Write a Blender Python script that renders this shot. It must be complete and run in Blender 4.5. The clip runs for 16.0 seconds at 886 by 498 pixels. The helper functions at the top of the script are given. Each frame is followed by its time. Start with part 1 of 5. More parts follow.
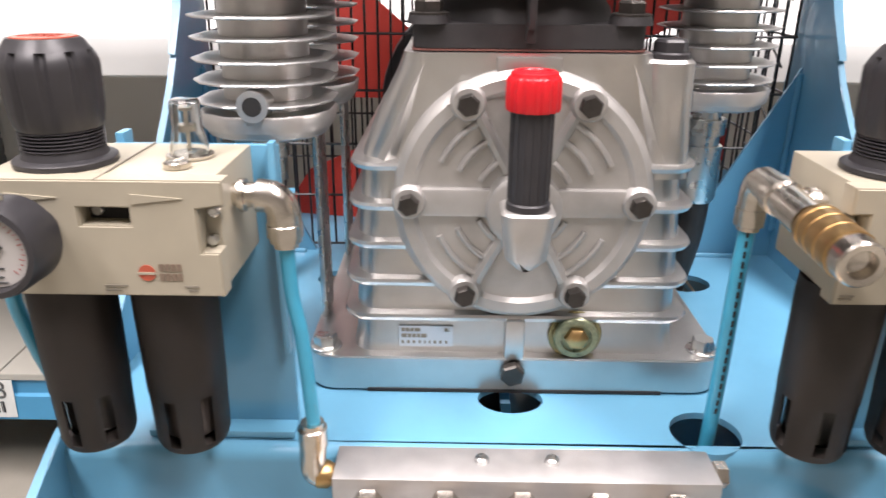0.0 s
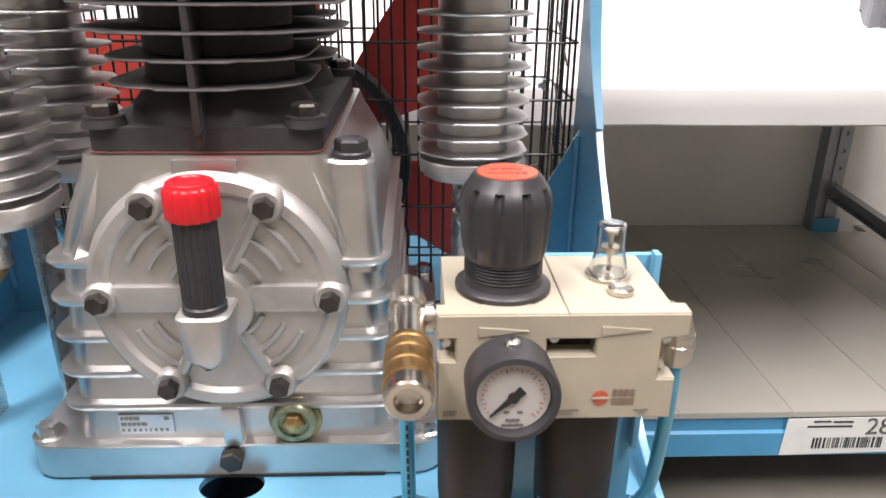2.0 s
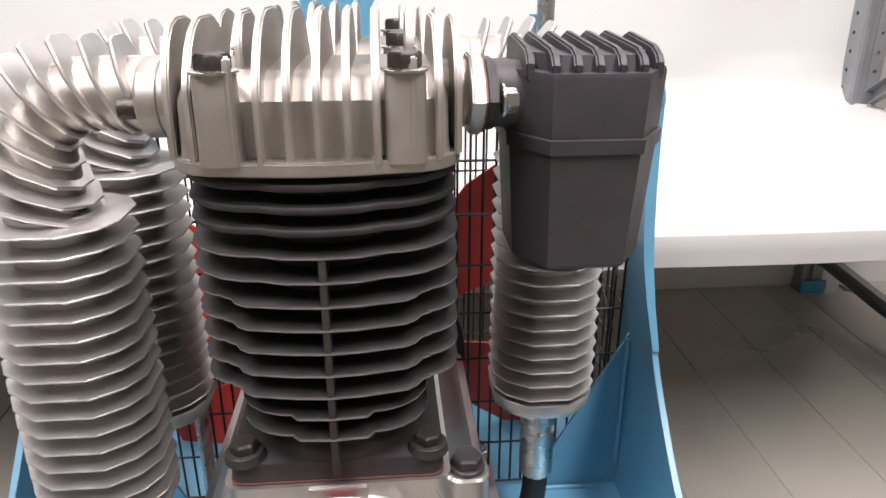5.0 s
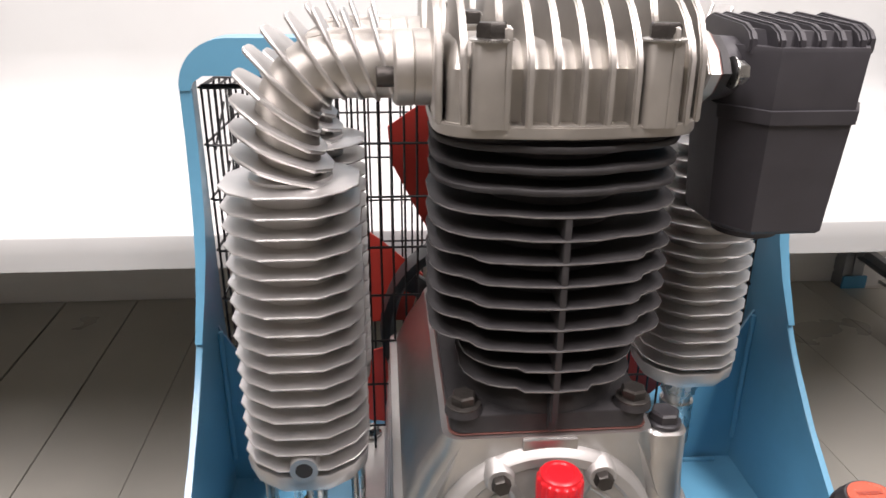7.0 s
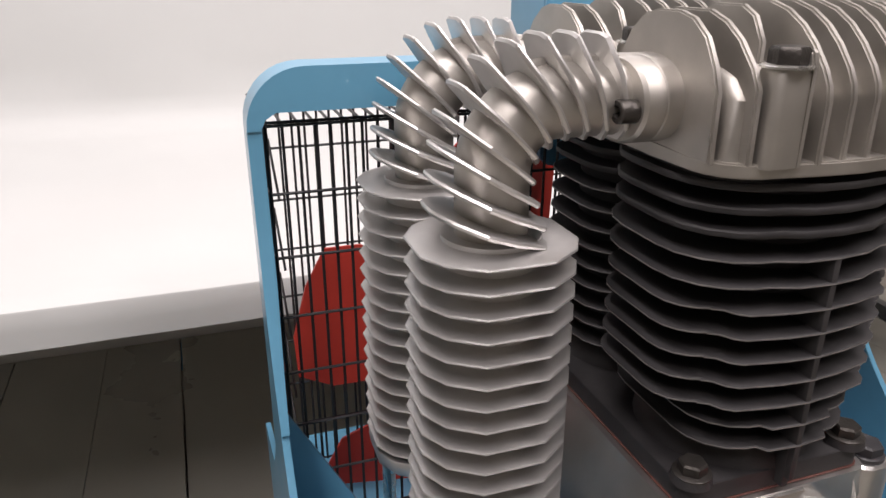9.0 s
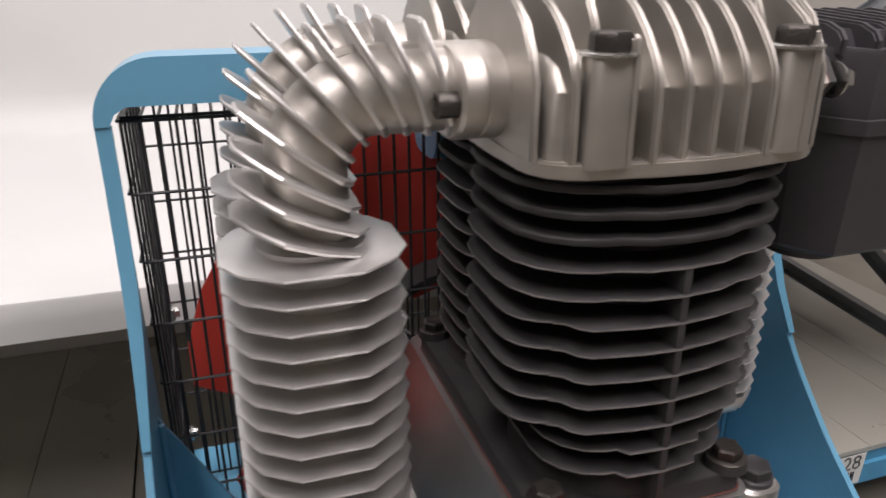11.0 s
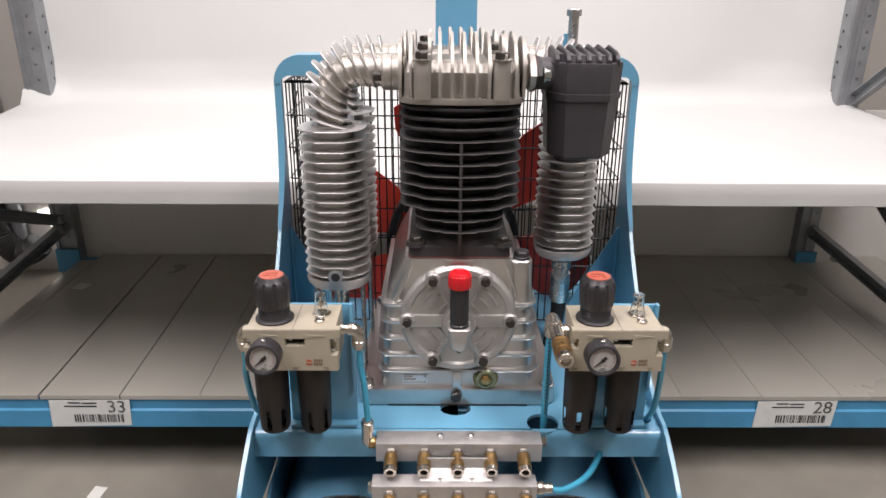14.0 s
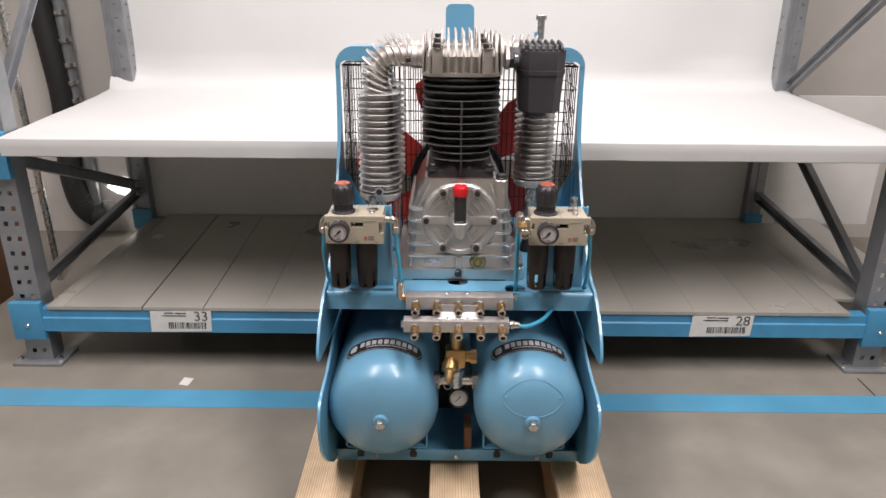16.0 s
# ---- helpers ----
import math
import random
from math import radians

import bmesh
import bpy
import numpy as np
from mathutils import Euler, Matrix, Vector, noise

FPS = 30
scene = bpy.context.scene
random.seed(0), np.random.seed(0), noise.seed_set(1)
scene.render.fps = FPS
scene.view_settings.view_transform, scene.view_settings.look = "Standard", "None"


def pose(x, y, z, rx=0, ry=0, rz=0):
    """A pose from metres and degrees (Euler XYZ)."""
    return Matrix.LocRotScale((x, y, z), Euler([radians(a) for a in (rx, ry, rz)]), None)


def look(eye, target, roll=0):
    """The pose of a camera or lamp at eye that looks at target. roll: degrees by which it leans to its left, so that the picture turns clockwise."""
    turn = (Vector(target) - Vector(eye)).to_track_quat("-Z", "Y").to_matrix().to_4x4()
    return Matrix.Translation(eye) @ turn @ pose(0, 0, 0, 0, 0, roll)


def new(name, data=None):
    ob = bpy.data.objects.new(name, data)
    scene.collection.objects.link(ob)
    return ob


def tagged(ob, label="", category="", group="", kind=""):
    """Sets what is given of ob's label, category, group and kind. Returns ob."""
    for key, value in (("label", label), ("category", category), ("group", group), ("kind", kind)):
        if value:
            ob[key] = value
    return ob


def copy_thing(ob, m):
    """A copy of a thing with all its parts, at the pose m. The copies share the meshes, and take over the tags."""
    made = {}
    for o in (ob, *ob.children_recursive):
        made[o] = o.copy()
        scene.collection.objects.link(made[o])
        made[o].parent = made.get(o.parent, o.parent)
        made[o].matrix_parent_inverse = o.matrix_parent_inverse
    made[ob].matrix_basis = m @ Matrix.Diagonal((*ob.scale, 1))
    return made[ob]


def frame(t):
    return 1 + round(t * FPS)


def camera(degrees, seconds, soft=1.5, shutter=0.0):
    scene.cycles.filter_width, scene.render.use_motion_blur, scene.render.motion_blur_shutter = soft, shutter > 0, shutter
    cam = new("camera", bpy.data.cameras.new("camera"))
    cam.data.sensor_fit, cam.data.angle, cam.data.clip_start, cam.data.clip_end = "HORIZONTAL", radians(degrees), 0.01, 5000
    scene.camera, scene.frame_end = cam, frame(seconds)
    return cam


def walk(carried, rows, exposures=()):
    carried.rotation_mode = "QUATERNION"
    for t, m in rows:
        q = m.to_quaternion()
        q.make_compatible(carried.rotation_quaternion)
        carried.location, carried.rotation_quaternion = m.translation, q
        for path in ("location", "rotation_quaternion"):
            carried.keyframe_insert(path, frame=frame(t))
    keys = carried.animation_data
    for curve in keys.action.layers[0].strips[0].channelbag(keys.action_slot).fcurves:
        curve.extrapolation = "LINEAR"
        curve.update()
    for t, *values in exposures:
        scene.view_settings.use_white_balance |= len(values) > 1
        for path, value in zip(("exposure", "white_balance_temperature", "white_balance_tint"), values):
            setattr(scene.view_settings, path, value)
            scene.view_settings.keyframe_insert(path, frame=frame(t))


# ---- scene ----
cam = camera(63.7, 16.0, 1.5, 0.22)
PATH = [
    (0, (0.004, -0.002, 0.876), (-0.015, 1.854, 0.133), 0.5),
    (0.5, (0.089, -0.012, 0.878), (0.097, 1.846, 0.137), 0.6),
    (1, (0.15, -0.016, 0.878), (0.183, 1.841, 0.136), 0.7),
    (1.5, (0.184, -0.01, 0.897), (0.245, 1.846, 0.155), 0.6),
    (2, (0.181, 0.013, 0.935), (0.252, 1.87, 0.196), 0.5),
    (2.5, (0.153, 0.06, 0.968), (0.247, 1.913, 0.221), 0.8),
    (3, (0.134, 0.08, 1.028), (0.243, 1.936, 0.291), 0.4),
    (5.3, (0.069, 0.051, 1.15), (0.221, 1.904, 0.412), 0.0),
    (5.5, (0.05, 0.053, 1.15), (0.2, 1.91, 0.425), 0.2),
    (6, (0.009, 0.067, 1.15), (0.157, 1.925, 0.425), 0.5),
    (6.5, (-0.011, 0.061, 1.146), (0.137, 1.914, 0.41), 0.5),
    (7, (-0.061, 0.027, 1.135), (0.092, 1.881, 0.401), 0.4),
    (7.5, (-0.118, 0.014, 1.146), (0.066, 1.864, 0.409), 0.4),
    (8, (-0.199, 0.104, 1.144), (0.164, 1.921, 0.393), 0.0),
    (8.2, (-0.236, 0.134, 1.152), (0.222, 1.929, 0.398), -0.1),
    (10.5, (-0.290, 0.167, 1.114), (0.357, 1.924, 0.411), -0.1),
    (11, (-0.169, 0.161, 1.133), (0.407, 1.928, 0.394), -0.1),
    (11.5, (-0.125, 0.111, 1.157), (0.327, 1.92, 0.436), -0.3),
    (12, (-0.1, 0.01, 1.174), (0.284, 1.834, 0.449), 0.0),
    (12.5, (-0.072, -0.097, 1.178), (0.236, 1.742, 0.456), 0.0),
    (13, (-0.003, -0.208, 1.167), (0.136, 1.651, 0.443), 0.2),
    (13.5, (0.03, -0.327, 1.181), (0.059, 1.539, 0.459), 0.3),
    (14, (0.019, -0.483, 1.198), (0.037, 1.383, 0.478), 0.4),
    (14.5, (0.02, -0.608, 1.227), (0.034, 1.257, 0.505), 0.5),
    (15, (0.05, -0.752, 1.224), (0.054, 1.113, 0.5), 0.3),
    (15.5, (0.048, -0.891, 1.241), (0.046, 0.973, 0.515), 0.3),
    (16, (0.02, -1.043, 1.241), (0.013, 0.821, 0.516), 0.4),
]
# exposure follows the film camera
EXPO = [(0.0, 0.24), (1.5, 0.15), (2.5, 0.13), (3.0, 0.12), (5.5, -0.33), (6.5, -0.30), (7.5, -0.29), (8.2, -0.50), (10.5, -1.0), (11.0, -0.86), (11.5, -0.60), (12.0, -0.52), (13.0, -0.54), (14.0, -0.58), (16.0, -0.55)]
walk(cam, [(t, look(eye, target, roll)) for t, eye, target, roll in PATH], EXPO)

# ---------------------------------------------------------------- world and lights
world = bpy.data.worlds.new("hall")
scene.world = world
world.use_nodes = True
world.node_tree.nodes["Background"].inputs[0].default_value = (0.9, 0.92, 1.0, 1)
world.node_tree.nodes["Background"].inputs[1].default_value = 0.05


def area_lamp(name, eye, target, w, h, watts, colour):
    data = bpy.data.lights.new(name, "AREA")
    data.shape, data.size, data.size_y, data.energy, data.color = "RECTANGLE", w, h, watts, colour
    ob = new(name, data)
    ob.matrix_world = look(eye, target)
    return ob


area_lamp("shelf_lamp", (0.05, 1.62, 2.35), (0.05, 1.55, 0.77), 2.2, 0.25, 19, (1.0, 0.925, 0.955))
area_lamp("hall_lamp", (-1.1, -0.42, 3.9), (-0.93, 0.45, 0.5), 0.6, 2.8, 203, (1.0, 0.905, 0.915))
area_lamp("hall_lamp", (1.2, -0.42, 3.9), (1.03, 0.45, 0.5), 0.6, 2.8, 203, (1.0, 0.905, 0.915))


# ---------------------------------------------------------------- materials
def material(name, colour, rough=0.5, metal=0.0, scale=40.0, vary=0.12, bump=0.0, bump_scale=200.0, coat=0.0,
             stain=0.0, stain_scale=6.0, stain_colour=None, piece=0.0):
    m = bpy.data.materials.new(name)
    m.use_nodes = True
    nt = m.node_tree
    n, l = nt.nodes, nt.links
    b = n["Principled BSDF"]
    b.inputs["Metallic"].default_value = metal
    b.inputs["Coat Weight"].default_value = coat
    b.inputs["Coat Roughness"].default_value = 0.12
    tc = n.new("ShaderNodeTexCoord")
    no = n.new("ShaderNodeTexNoise")
    no.inputs["Scale"].default_value = scale
    no.inputs["Detail"].default_value = 6
    l.new(tc.outputs["Object"], no.inputs["Vector"])
    ramp = n.new("ShaderNodeValToRGB")
    ramp.color_ramp.elements[0].position, ramp.color_ramp.elements[1].position = 0.3, 0.7
    ramp.color_ramp.elements[0].color = (*[c * (1 - vary) for c in colour], 1)
    ramp.color_ramp.elements[1].color = (*[min(1, c * (1 + vary)) for c in colour], 1)
    l.new(no.outputs["Fac"], ramp.inputs["Fac"])
    out = ramp.outputs["Color"]
    if stain:
        s = n.new("ShaderNodeTexNoise")
        s.inputs["Scale"].default_value = stain_scale
        s.inputs["Detail"].default_value = 9
        s.inputs["Roughness"].default_value = 0.65
        l.new(tc.outputs["Object"], s.inputs["Vector"])
        mr = n.new("ShaderNodeMapRange")
        mr.inputs["From Min"].default_value, mr.inputs["From Max"].default_value = 0.5, 0.72
        mr.inputs["To Max"].default_value = stain
        l.new(s.outputs["Fac"], mr.inputs["Value"])
        mix = n.new("ShaderNodeMix")
        mix.data_type = "RGBA"
        l.new(mr.outputs["Result"], mix.inputs["Factor"])
        l.new(out, mix.inputs["A"])
        mix.inputs["B"].default_value = (*(stain_colour or [c * 0.5 for c in colour]), 1)
        out = mix.outputs["Result"]
    if piece:
        oi = n.new("ShaderNodeObjectInfo")
        pm = n.new("ShaderNodeMapRange")
        pm.inputs["To Min"].default_value, pm.inputs["To Max"].default_value = 1 - piece, 1 + piece
        l.new(oi.outputs["Random"], pm.inputs["Value"])
        hv = n.new("ShaderNodeHueSaturation")
        l.new(pm.outputs["Result"], hv.inputs["Value"])
        l.new(out, hv.inputs["Color"])
        out = hv.outputs["Color"]
    l.new(out, b.inputs["Base Color"])
    rr = n.new("ShaderNodeMapRange")
    rr.inputs["To Min"].default_value, rr.inputs["To Max"].default_value = max(0.02, rough * 0.75), min(1, rough * 1.25)
    l.new(no.outputs["Fac"], rr.inputs["Value"])
    l.new(rr.outputs["Result"], b.inputs["Roughness"])
    if bump:
        bn = n.new("ShaderNodeTexNoise")
        bn.inputs["Scale"].default_value = bump_scale
        bn.inputs["Detail"].default_value = 4
        l.new(tc.outputs["Object"], bn.inputs["Vector"])
        bp = n.new("ShaderNodeBump")
        bp.inputs["Strength"].default_value = bump
        bp.inputs["Distance"].default_value = 0.002
        l.new(bn.outputs["Fac"], bp.inputs["Height"])
        l.new(bp.outputs["Normal"], b.inputs["Normal"])
    return m


BLUE = material("blue_paint", (0.125, 0.34, 0.50), 0.33, 0, 9, 0.05, 0.06, 60, coat=0.35, stain=0.15, stain_scale=14)
TANK_BLUE = material("tank_blue_paint", (0.130, 0.31, 0.445), 0.36, 0, 9, 0.06, 0.05, 40, coat=0.25, stain=0.12, stain_scale=12)
RACK_BLUE = material("rack_blue_paint", (0.065, 0.27, 0.46), 0.42, 0, 12, 0.07, 0.05, 80, stain=0.3, stain_scale=10)
ALU = material("machined_aluminium", (0.56, 0.55, 0.54), 0.50, 0.85, 60, 0.08, 0.06, 900, stain=0.25, stain_scale=25, stain_colour=(0.42, 0.41, 0.40))
CASE_ALU = material("cast_aluminium", (0.60, 0.595, 0.58), 0.34, 0.95, 25, 0.08, 0.07, 900, stain=0.25, stain_scale=16, stain_colour=(0.46, 0.45, 0.43))
COVER_ALU = material("sandblasted_aluminium", (0.50, 0.49, 0.47), 0.5, 0.75, 35, 0.1, 0.09, 1200, stain=0.3, stain_scale=20)
HEAD_ALU = material("sand_cast_aluminium", (0.47, 0.45, 0.415), 0.47, 0.9, 45, 0.08, 0.07, 1400, stain=0.3, stain_scale=22, stain_colour=(0.36, 0.34, 0.31))
FIN_ALU = material("finned_tube_aluminium", (0.62, 0.61, 0.595), 0.42, 0.85, 40, 0.07, 0.06, 900, stain=0.22, stain_scale=18)
BLACK_IRON = material("black_painted_iron", (0.025, 0.0235, 0.0245), 0.6, 0.0, 45, 0.2, 0.12, 900, coat=0.0, stain=0.25, stain_scale=40, stain_colour=(0.075, 0.072, 0.07))
# fin rims: thin paint with their bright edge glint mixed into the grey
WORN_LIT_EDGE = material("worn_lit_fin_edge", (0.21, 0.20, 0.195), 0.40, 0.3, 70, 0.35, 0.1, 700)
BLACK_PLASTIC = material("black_plastic", (0.032, 0.031, 0.034), 0.42, 0.0, 60, 0.12, 0.04, 1200)
FILTER_PLASTIC = material("matt_black_plastic", (0.042, 0.040, 0.045), 0.5, 0.0, 60, 0.1, 0.05, 1500)
BOWL_PLASTIC = material("bowl_black_plastic", (0.062, 0.053, 0.048), 0.45, 0.0, 50, 0.1, 0.04, 1200)
BOLT_BLACK = material("burnished_steel", (0.06, 0.055, 0.05), 0.38, 0.7, 90, 0.2, 0.2, 500)
STEEL = material("zinc_plated_steel", (0.62, 0.62, 0.60), 0.28, 1.0, 80, 0.08, 0.1, 400)
NICKEL = material("nickel_plated_brass", (0.62, 0.58, 0.52), 0.25, 1.0, 90, 0.08, 0.1, 300)
BRASS = material("brass", (0.52, 0.34, 0.15), 0.36, 1.0, 90, 0.1, 0.1, 300)
BEIGE = material("beige_plastic", (0.385, 0.352, 0.272), 0.45, 0.0, 50, 0.04, 0.03, 1500)
# near-black; on some parts it stands in for shade in gaps and bores
DARK = material("plain_dark", (0.02, 0.02, 0.02), 0.7)
RED_CAP = material("red_plastic", (0.62, 0.012, 0.02), 0.32, 0, 40, 0.08, 0.1, 300)
RED_BLADE = material("red_blade_paint", (0.50, 0.045, 0.03), 0.42, 0, 18, 0.08, 0.1, 100)
ORANGE = material("orange_label", (0.44, 0.095, 0.055), 0.28, 0, 60, 0.06)
RED_SEAL = material("red_sealant", (0.15, 0.06, 0.048), 0.5, 0, 90, 0.2)
HOSE = material("blue_air_hose", (0.05, 0.33, 0.50), 0.3, 0, 60, 0.06, coat=0.3)
RUBBER = material("black_rubber", (0.018, 0.018, 0.018), 0.6, 0, 60, 0.2, 0.3, 200)
WIRE = material("black_wire", (0.02, 0.02, 0.022), 0.45, 0, 60, 0.1)
WHITE_FACE = material("gauge_face", (0.44, 0.425, 0.405), 0.45, 0, 60, 0.02)
INK = material("black_ink", (0.015, 0.015, 0.015), 0.5, 0, 60, 0.05)
GREY_INK = material("grey_print", (0.22, 0.20, 0.16), 0.6, 0, 60, 0.05)
SILVER_PRINT = material("silver_print", (0.45, 0.47, 0.48), 0.4, 0.2, 60, 0.05)
STICKER = material("white_sticker", (0.66, 0.66, 0.62), 0.5, 0, 20, 0.04, stain=0.15, stain_scale=30)
CASE_STICKER = material("silver_sticker", (0.62, 0.66, 0.70), 0.35, 0.4, 40, 0.04)
PAPER = material("white_paper", (0.535, 0.545, 0.53), 0.72, 0, 3, 0.02, 0.35, 11, stain=0.12, stain_scale=3.5, stain_colour=(0.50, 0.50, 0.475))
DECK = material("galvanised_deck", (0.40, 0.39, 0.345), 0.29, 0.2, 2.5, 0.09, 0.1, 30, stain=0.12, stain_scale=0.9, piece=0.035)
CONCRETE = material("concrete", (0.238, 0.224, 0.189), 0.45, 0, 5, 0.15, 0.2, 120, stain=0.7, stain_scale=3.2, stain_colour=(0.20, 0.185, 0.16))
FLOOR_BLUE = material("floor_line_paint", (0.08, 0.30, 0.47), 0.5, 0, 8, 0.08, 0.15, 120, stain=0.4, stain_scale=5, stain_colour=(0.16, 0.27, 0.33))
RACK_GREY = material("galvanised_post", (0.30, 0.315, 0.33), 0.42, 0.5, 15, 0.1, 0.1, 60, stain=0.2, stain_scale=9)
WALL_MAT = material("wall_panel", (0.55, 0.53, 0.49), 0.6, 0, 2, 0.03, 0.1, 40, stain=0.2, stain_scale=1.5)
BACK_MAT = material("grey_back_board", (0.69, 0.68, 0.65), 0.6, 0, 3, 0.03, 0.1, 30, stain=0.2, stain_scale=2.5)
CEIL_MAT = material("ceiling_paint", (0.7, 0.69, 0.67), 0.7, 0, 2, 0.03)
RUST = material("old_cardboard", (0.16, 0.075, 0.035), 0.75, 0, 10, 0.15)


def wood(name):
    m = material(name, (0.66, 0.49, 0.31), 0.6, 0, 30, 0.1, 0.2, 200, piece=0.08)
    nt = m.node_tree
    n, l = nt.nodes, nt.links
    tc = n.new("ShaderNodeTexCoord")
    mp = n.new("ShaderNodeMapping")
    mp.inputs["Scale"].default_value = (26, 1.6, 26)
    w = n.new("ShaderNodeTexWave")
    w.inputs["Scale"].default_value = 2.2
    w.inputs["Distortion"].default_value = 6
    w.inputs["Detail"].default_value = 4
    l.new(tc.outputs["Object"], mp.inputs["Vector"])
    l.new(mp.outputs["Vector"], w.inputs["Vector"])
    mix = n.new("ShaderNodeMix")
    mix.data_type, mix.blend_type = "RGBA", "MULTIPLY"
    mix.inputs["Factor"].default_value = 0.3
    b = n["Principled BSDF"]
    old = b.inputs["Base Color"].links[0].from_socket
    l.new(old, mix.inputs["A"])
    l.new(w.outputs["Color"], mix.inputs["B"])
    l.new(mix.outputs["Result"], b.inputs["Base Color"])
    return m


WOOD = wood("pine")


def glass(name, colour, rough=0.05):
    m = bpy.data.materials.new(name)
    m.use_nodes = True
    b = m.node_tree.nodes["Principled BSDF"]
    b.inputs["Base Color"].default_value = (*colour, 1)
    b.inputs["Transmission Weight"].default_value = 1
    b.inputs["Roughness"].default_value = rough
    b.inputs["IOR"].default_value = 1.46
    return m


CLEAR = glass("clear_polycarbonate", (0.95, 0.96, 0.95))


# ---------------------------------------------------------------- mesh helpers
MADE_AT = {}


def thing(name, base, label, category, group="", kind=""):
    ob = new(name)
    ob.empty_display_size = 0.05
    ob.matrix_basis = Matrix.Translation(base)
    MADE_AT[ob] = Matrix.Translation(base)
    return tagged(ob, label, category, group, kind)


def smooth(me, angle=35):
    me.shade_smooth()
    me.set_sharp_from_angle(angle=radians(angle))


def link(name, me, parent=None, label="", at=None):
    """A mesh in world coordinates (or at the pose `at`) under a thing or a part."""
    ob = new(name, me)
    MADE_AT[ob] = at or Matrix.Identity(4)
    if parent:
        ob.parent = parent
        ob.matrix_parent_inverse = MADE_AT[parent].inverted()
    ob.matrix_basis = MADE_AT[ob]
    return tagged(ob, label)


def mesh_of(name, bm, mat, angle=35):
    me = bpy.data.meshes.new(name)
    bmesh.ops.recalc_face_normals(bm, faces=bm.faces[:])
    bm.to_mesh(me)
    bm.free()
    me.materials.append(mat)
    smooth(me, angle)
    return me


def part(name, bm, mat, parent, label="", at=None, angle=35):
    return link(name, mesh_of(name, bm, mat, angle), parent, label, at)


def solid(name, bm, mat, label, category, group="", kind="", angle=35):
    return tagged(link(name, mesh_of(name, bm, mat, angle)), label, category, group, kind)


def box(x0, x1, y0, y1, z0, z1, bevel=0.0, bm=None, seg=2):
    bm = bm or bmesh.new()
    g = bmesh.ops.create_cube(bm, size=1)
    vs = g["verts"]
    for v in vs:
        v.co = Vector((x0 + (v.co.x + 0.5) * (x1 - x0), y0 + (v.co.y + 0.5) * (y1 - y0), z0 + (v.co.z + 0.5) * (z1 - z0)))
    if bevel:
        es = list({e for v in vs for e in v.link_edges})
        bmesh.ops.bevel(bm, geom=es, offset=bevel, segments=seg, profile=0.6, affect="EDGES")
    return bm


def loft(loops, bm=None, caps=True, closed=False):
    bm = bm or bmesh.new()
    rings = [[bm.verts.new(p) for p in lp] for lp in loops]
    pairs = list(zip(rings, rings[1:]))
    if closed:
        pairs.append((rings[-1], rings[0]))
    for a, b in pairs:
        for i in range(len(a)):
            j = (i + 1) % len(a)
            bm.faces.new((a[i], a[j], b[j], b[i]))
    if caps and not closed:
        bm.faces.new(rings[0][::-1])
        bm.faces.new(rings[-1])
    return bm


def basis(d):
    d = Vector(d).normalized()
    u = d.cross(Vector((0, 0, 1)) if abs(d.z) < 0.9 else Vector((0, 1, 0))).normalized()
    return u, d.cross(u), d


def lathe(prof, origin, axis, seg=24, bm=None, turn=0.0):
    """Profile rows (distance along the axis, radius)."""
    u, v, d = basis(axis)
    o = Vector(origin)
    loops = []
    for s, r in prof:
        loops.append([o + d * s + (u * math.cos(a) + v * math.sin(a)) * max(r, 1e-5)
                      for a in [turn + 2 * math.pi * i / seg for i in range(seg)]])
    return loft(loops, bm)


def rod(a, b, r, seg=12, bm=None, r2=None):
    a, b = Vector(a), Vector(b)
    L = (b - a).length
    return lathe([(0, r), (L, r if r2 is None else r2)], a, b - a, seg, bm)


def pipe(pts, r, seg=12, bm=None, caps=True):
    pts = [Vector(p) for p in pts]
    loops = []
    up = None
    for i, p in enumerate(pts):
        d = (pts[min(i + 1, len(pts) - 1)] - pts[max(i - 1, 0)]).normalized()
        if up is None:
            up = basis(d)[0]
        up = (up - d * up.dot(d)).normalized()
        w = d.cross(up)
        loops.append([p + (up * math.cos(a) + w * math.sin(a)) * r for a in [2 * math.pi * k / seg for k in range(seg)]])
    return loft(loops, bm, caps)


def curve_points(pts, n=8):
    """A smooth line through the given points."""
    pts = [Vector(p) for p in pts]
    out = []
    for i in range(len(pts) - 1):
        p0, p1, p2, p3 = pts[max(i - 1, 0)], pts[i], pts[i + 1], pts[min(i + 2, len(pts) - 1)]
        for k in range(n):
            t = k / n
            out.append(0.5 * ((2 * p1) + (p2 - p0) * t + (2 * p0 - 5 * p1 + 4 * p2 - p3) * t * t + (3 * p1 - p0 - 3 * p2 + p3) * t ** 3))
    out.append(pts[-1])
    return out


def rounded(hx, hy, r, n=5, cx=0.0, cy=0.0):
    out = []
    for sx, sy, a0 in ((1, 1, 0), (-1, 1, 90), (-1, -1, 180), (1, -1, 270)):
        for k in range(n + 1):
            a = radians(a0 + 90 * k / n)
            out.append((cx + sx * (hx - r) + r * math.cos(a), cy + sy * (hy - r) + r * math.sin(a)))
    return out


def circle(cx, cy, r, n=20, sy=1.0):
    return [(cx + r * math.cos(2 * math.pi * i / n), cy + r * sy * math.sin(2 * math.pi * i / n)) for i in range(n)]


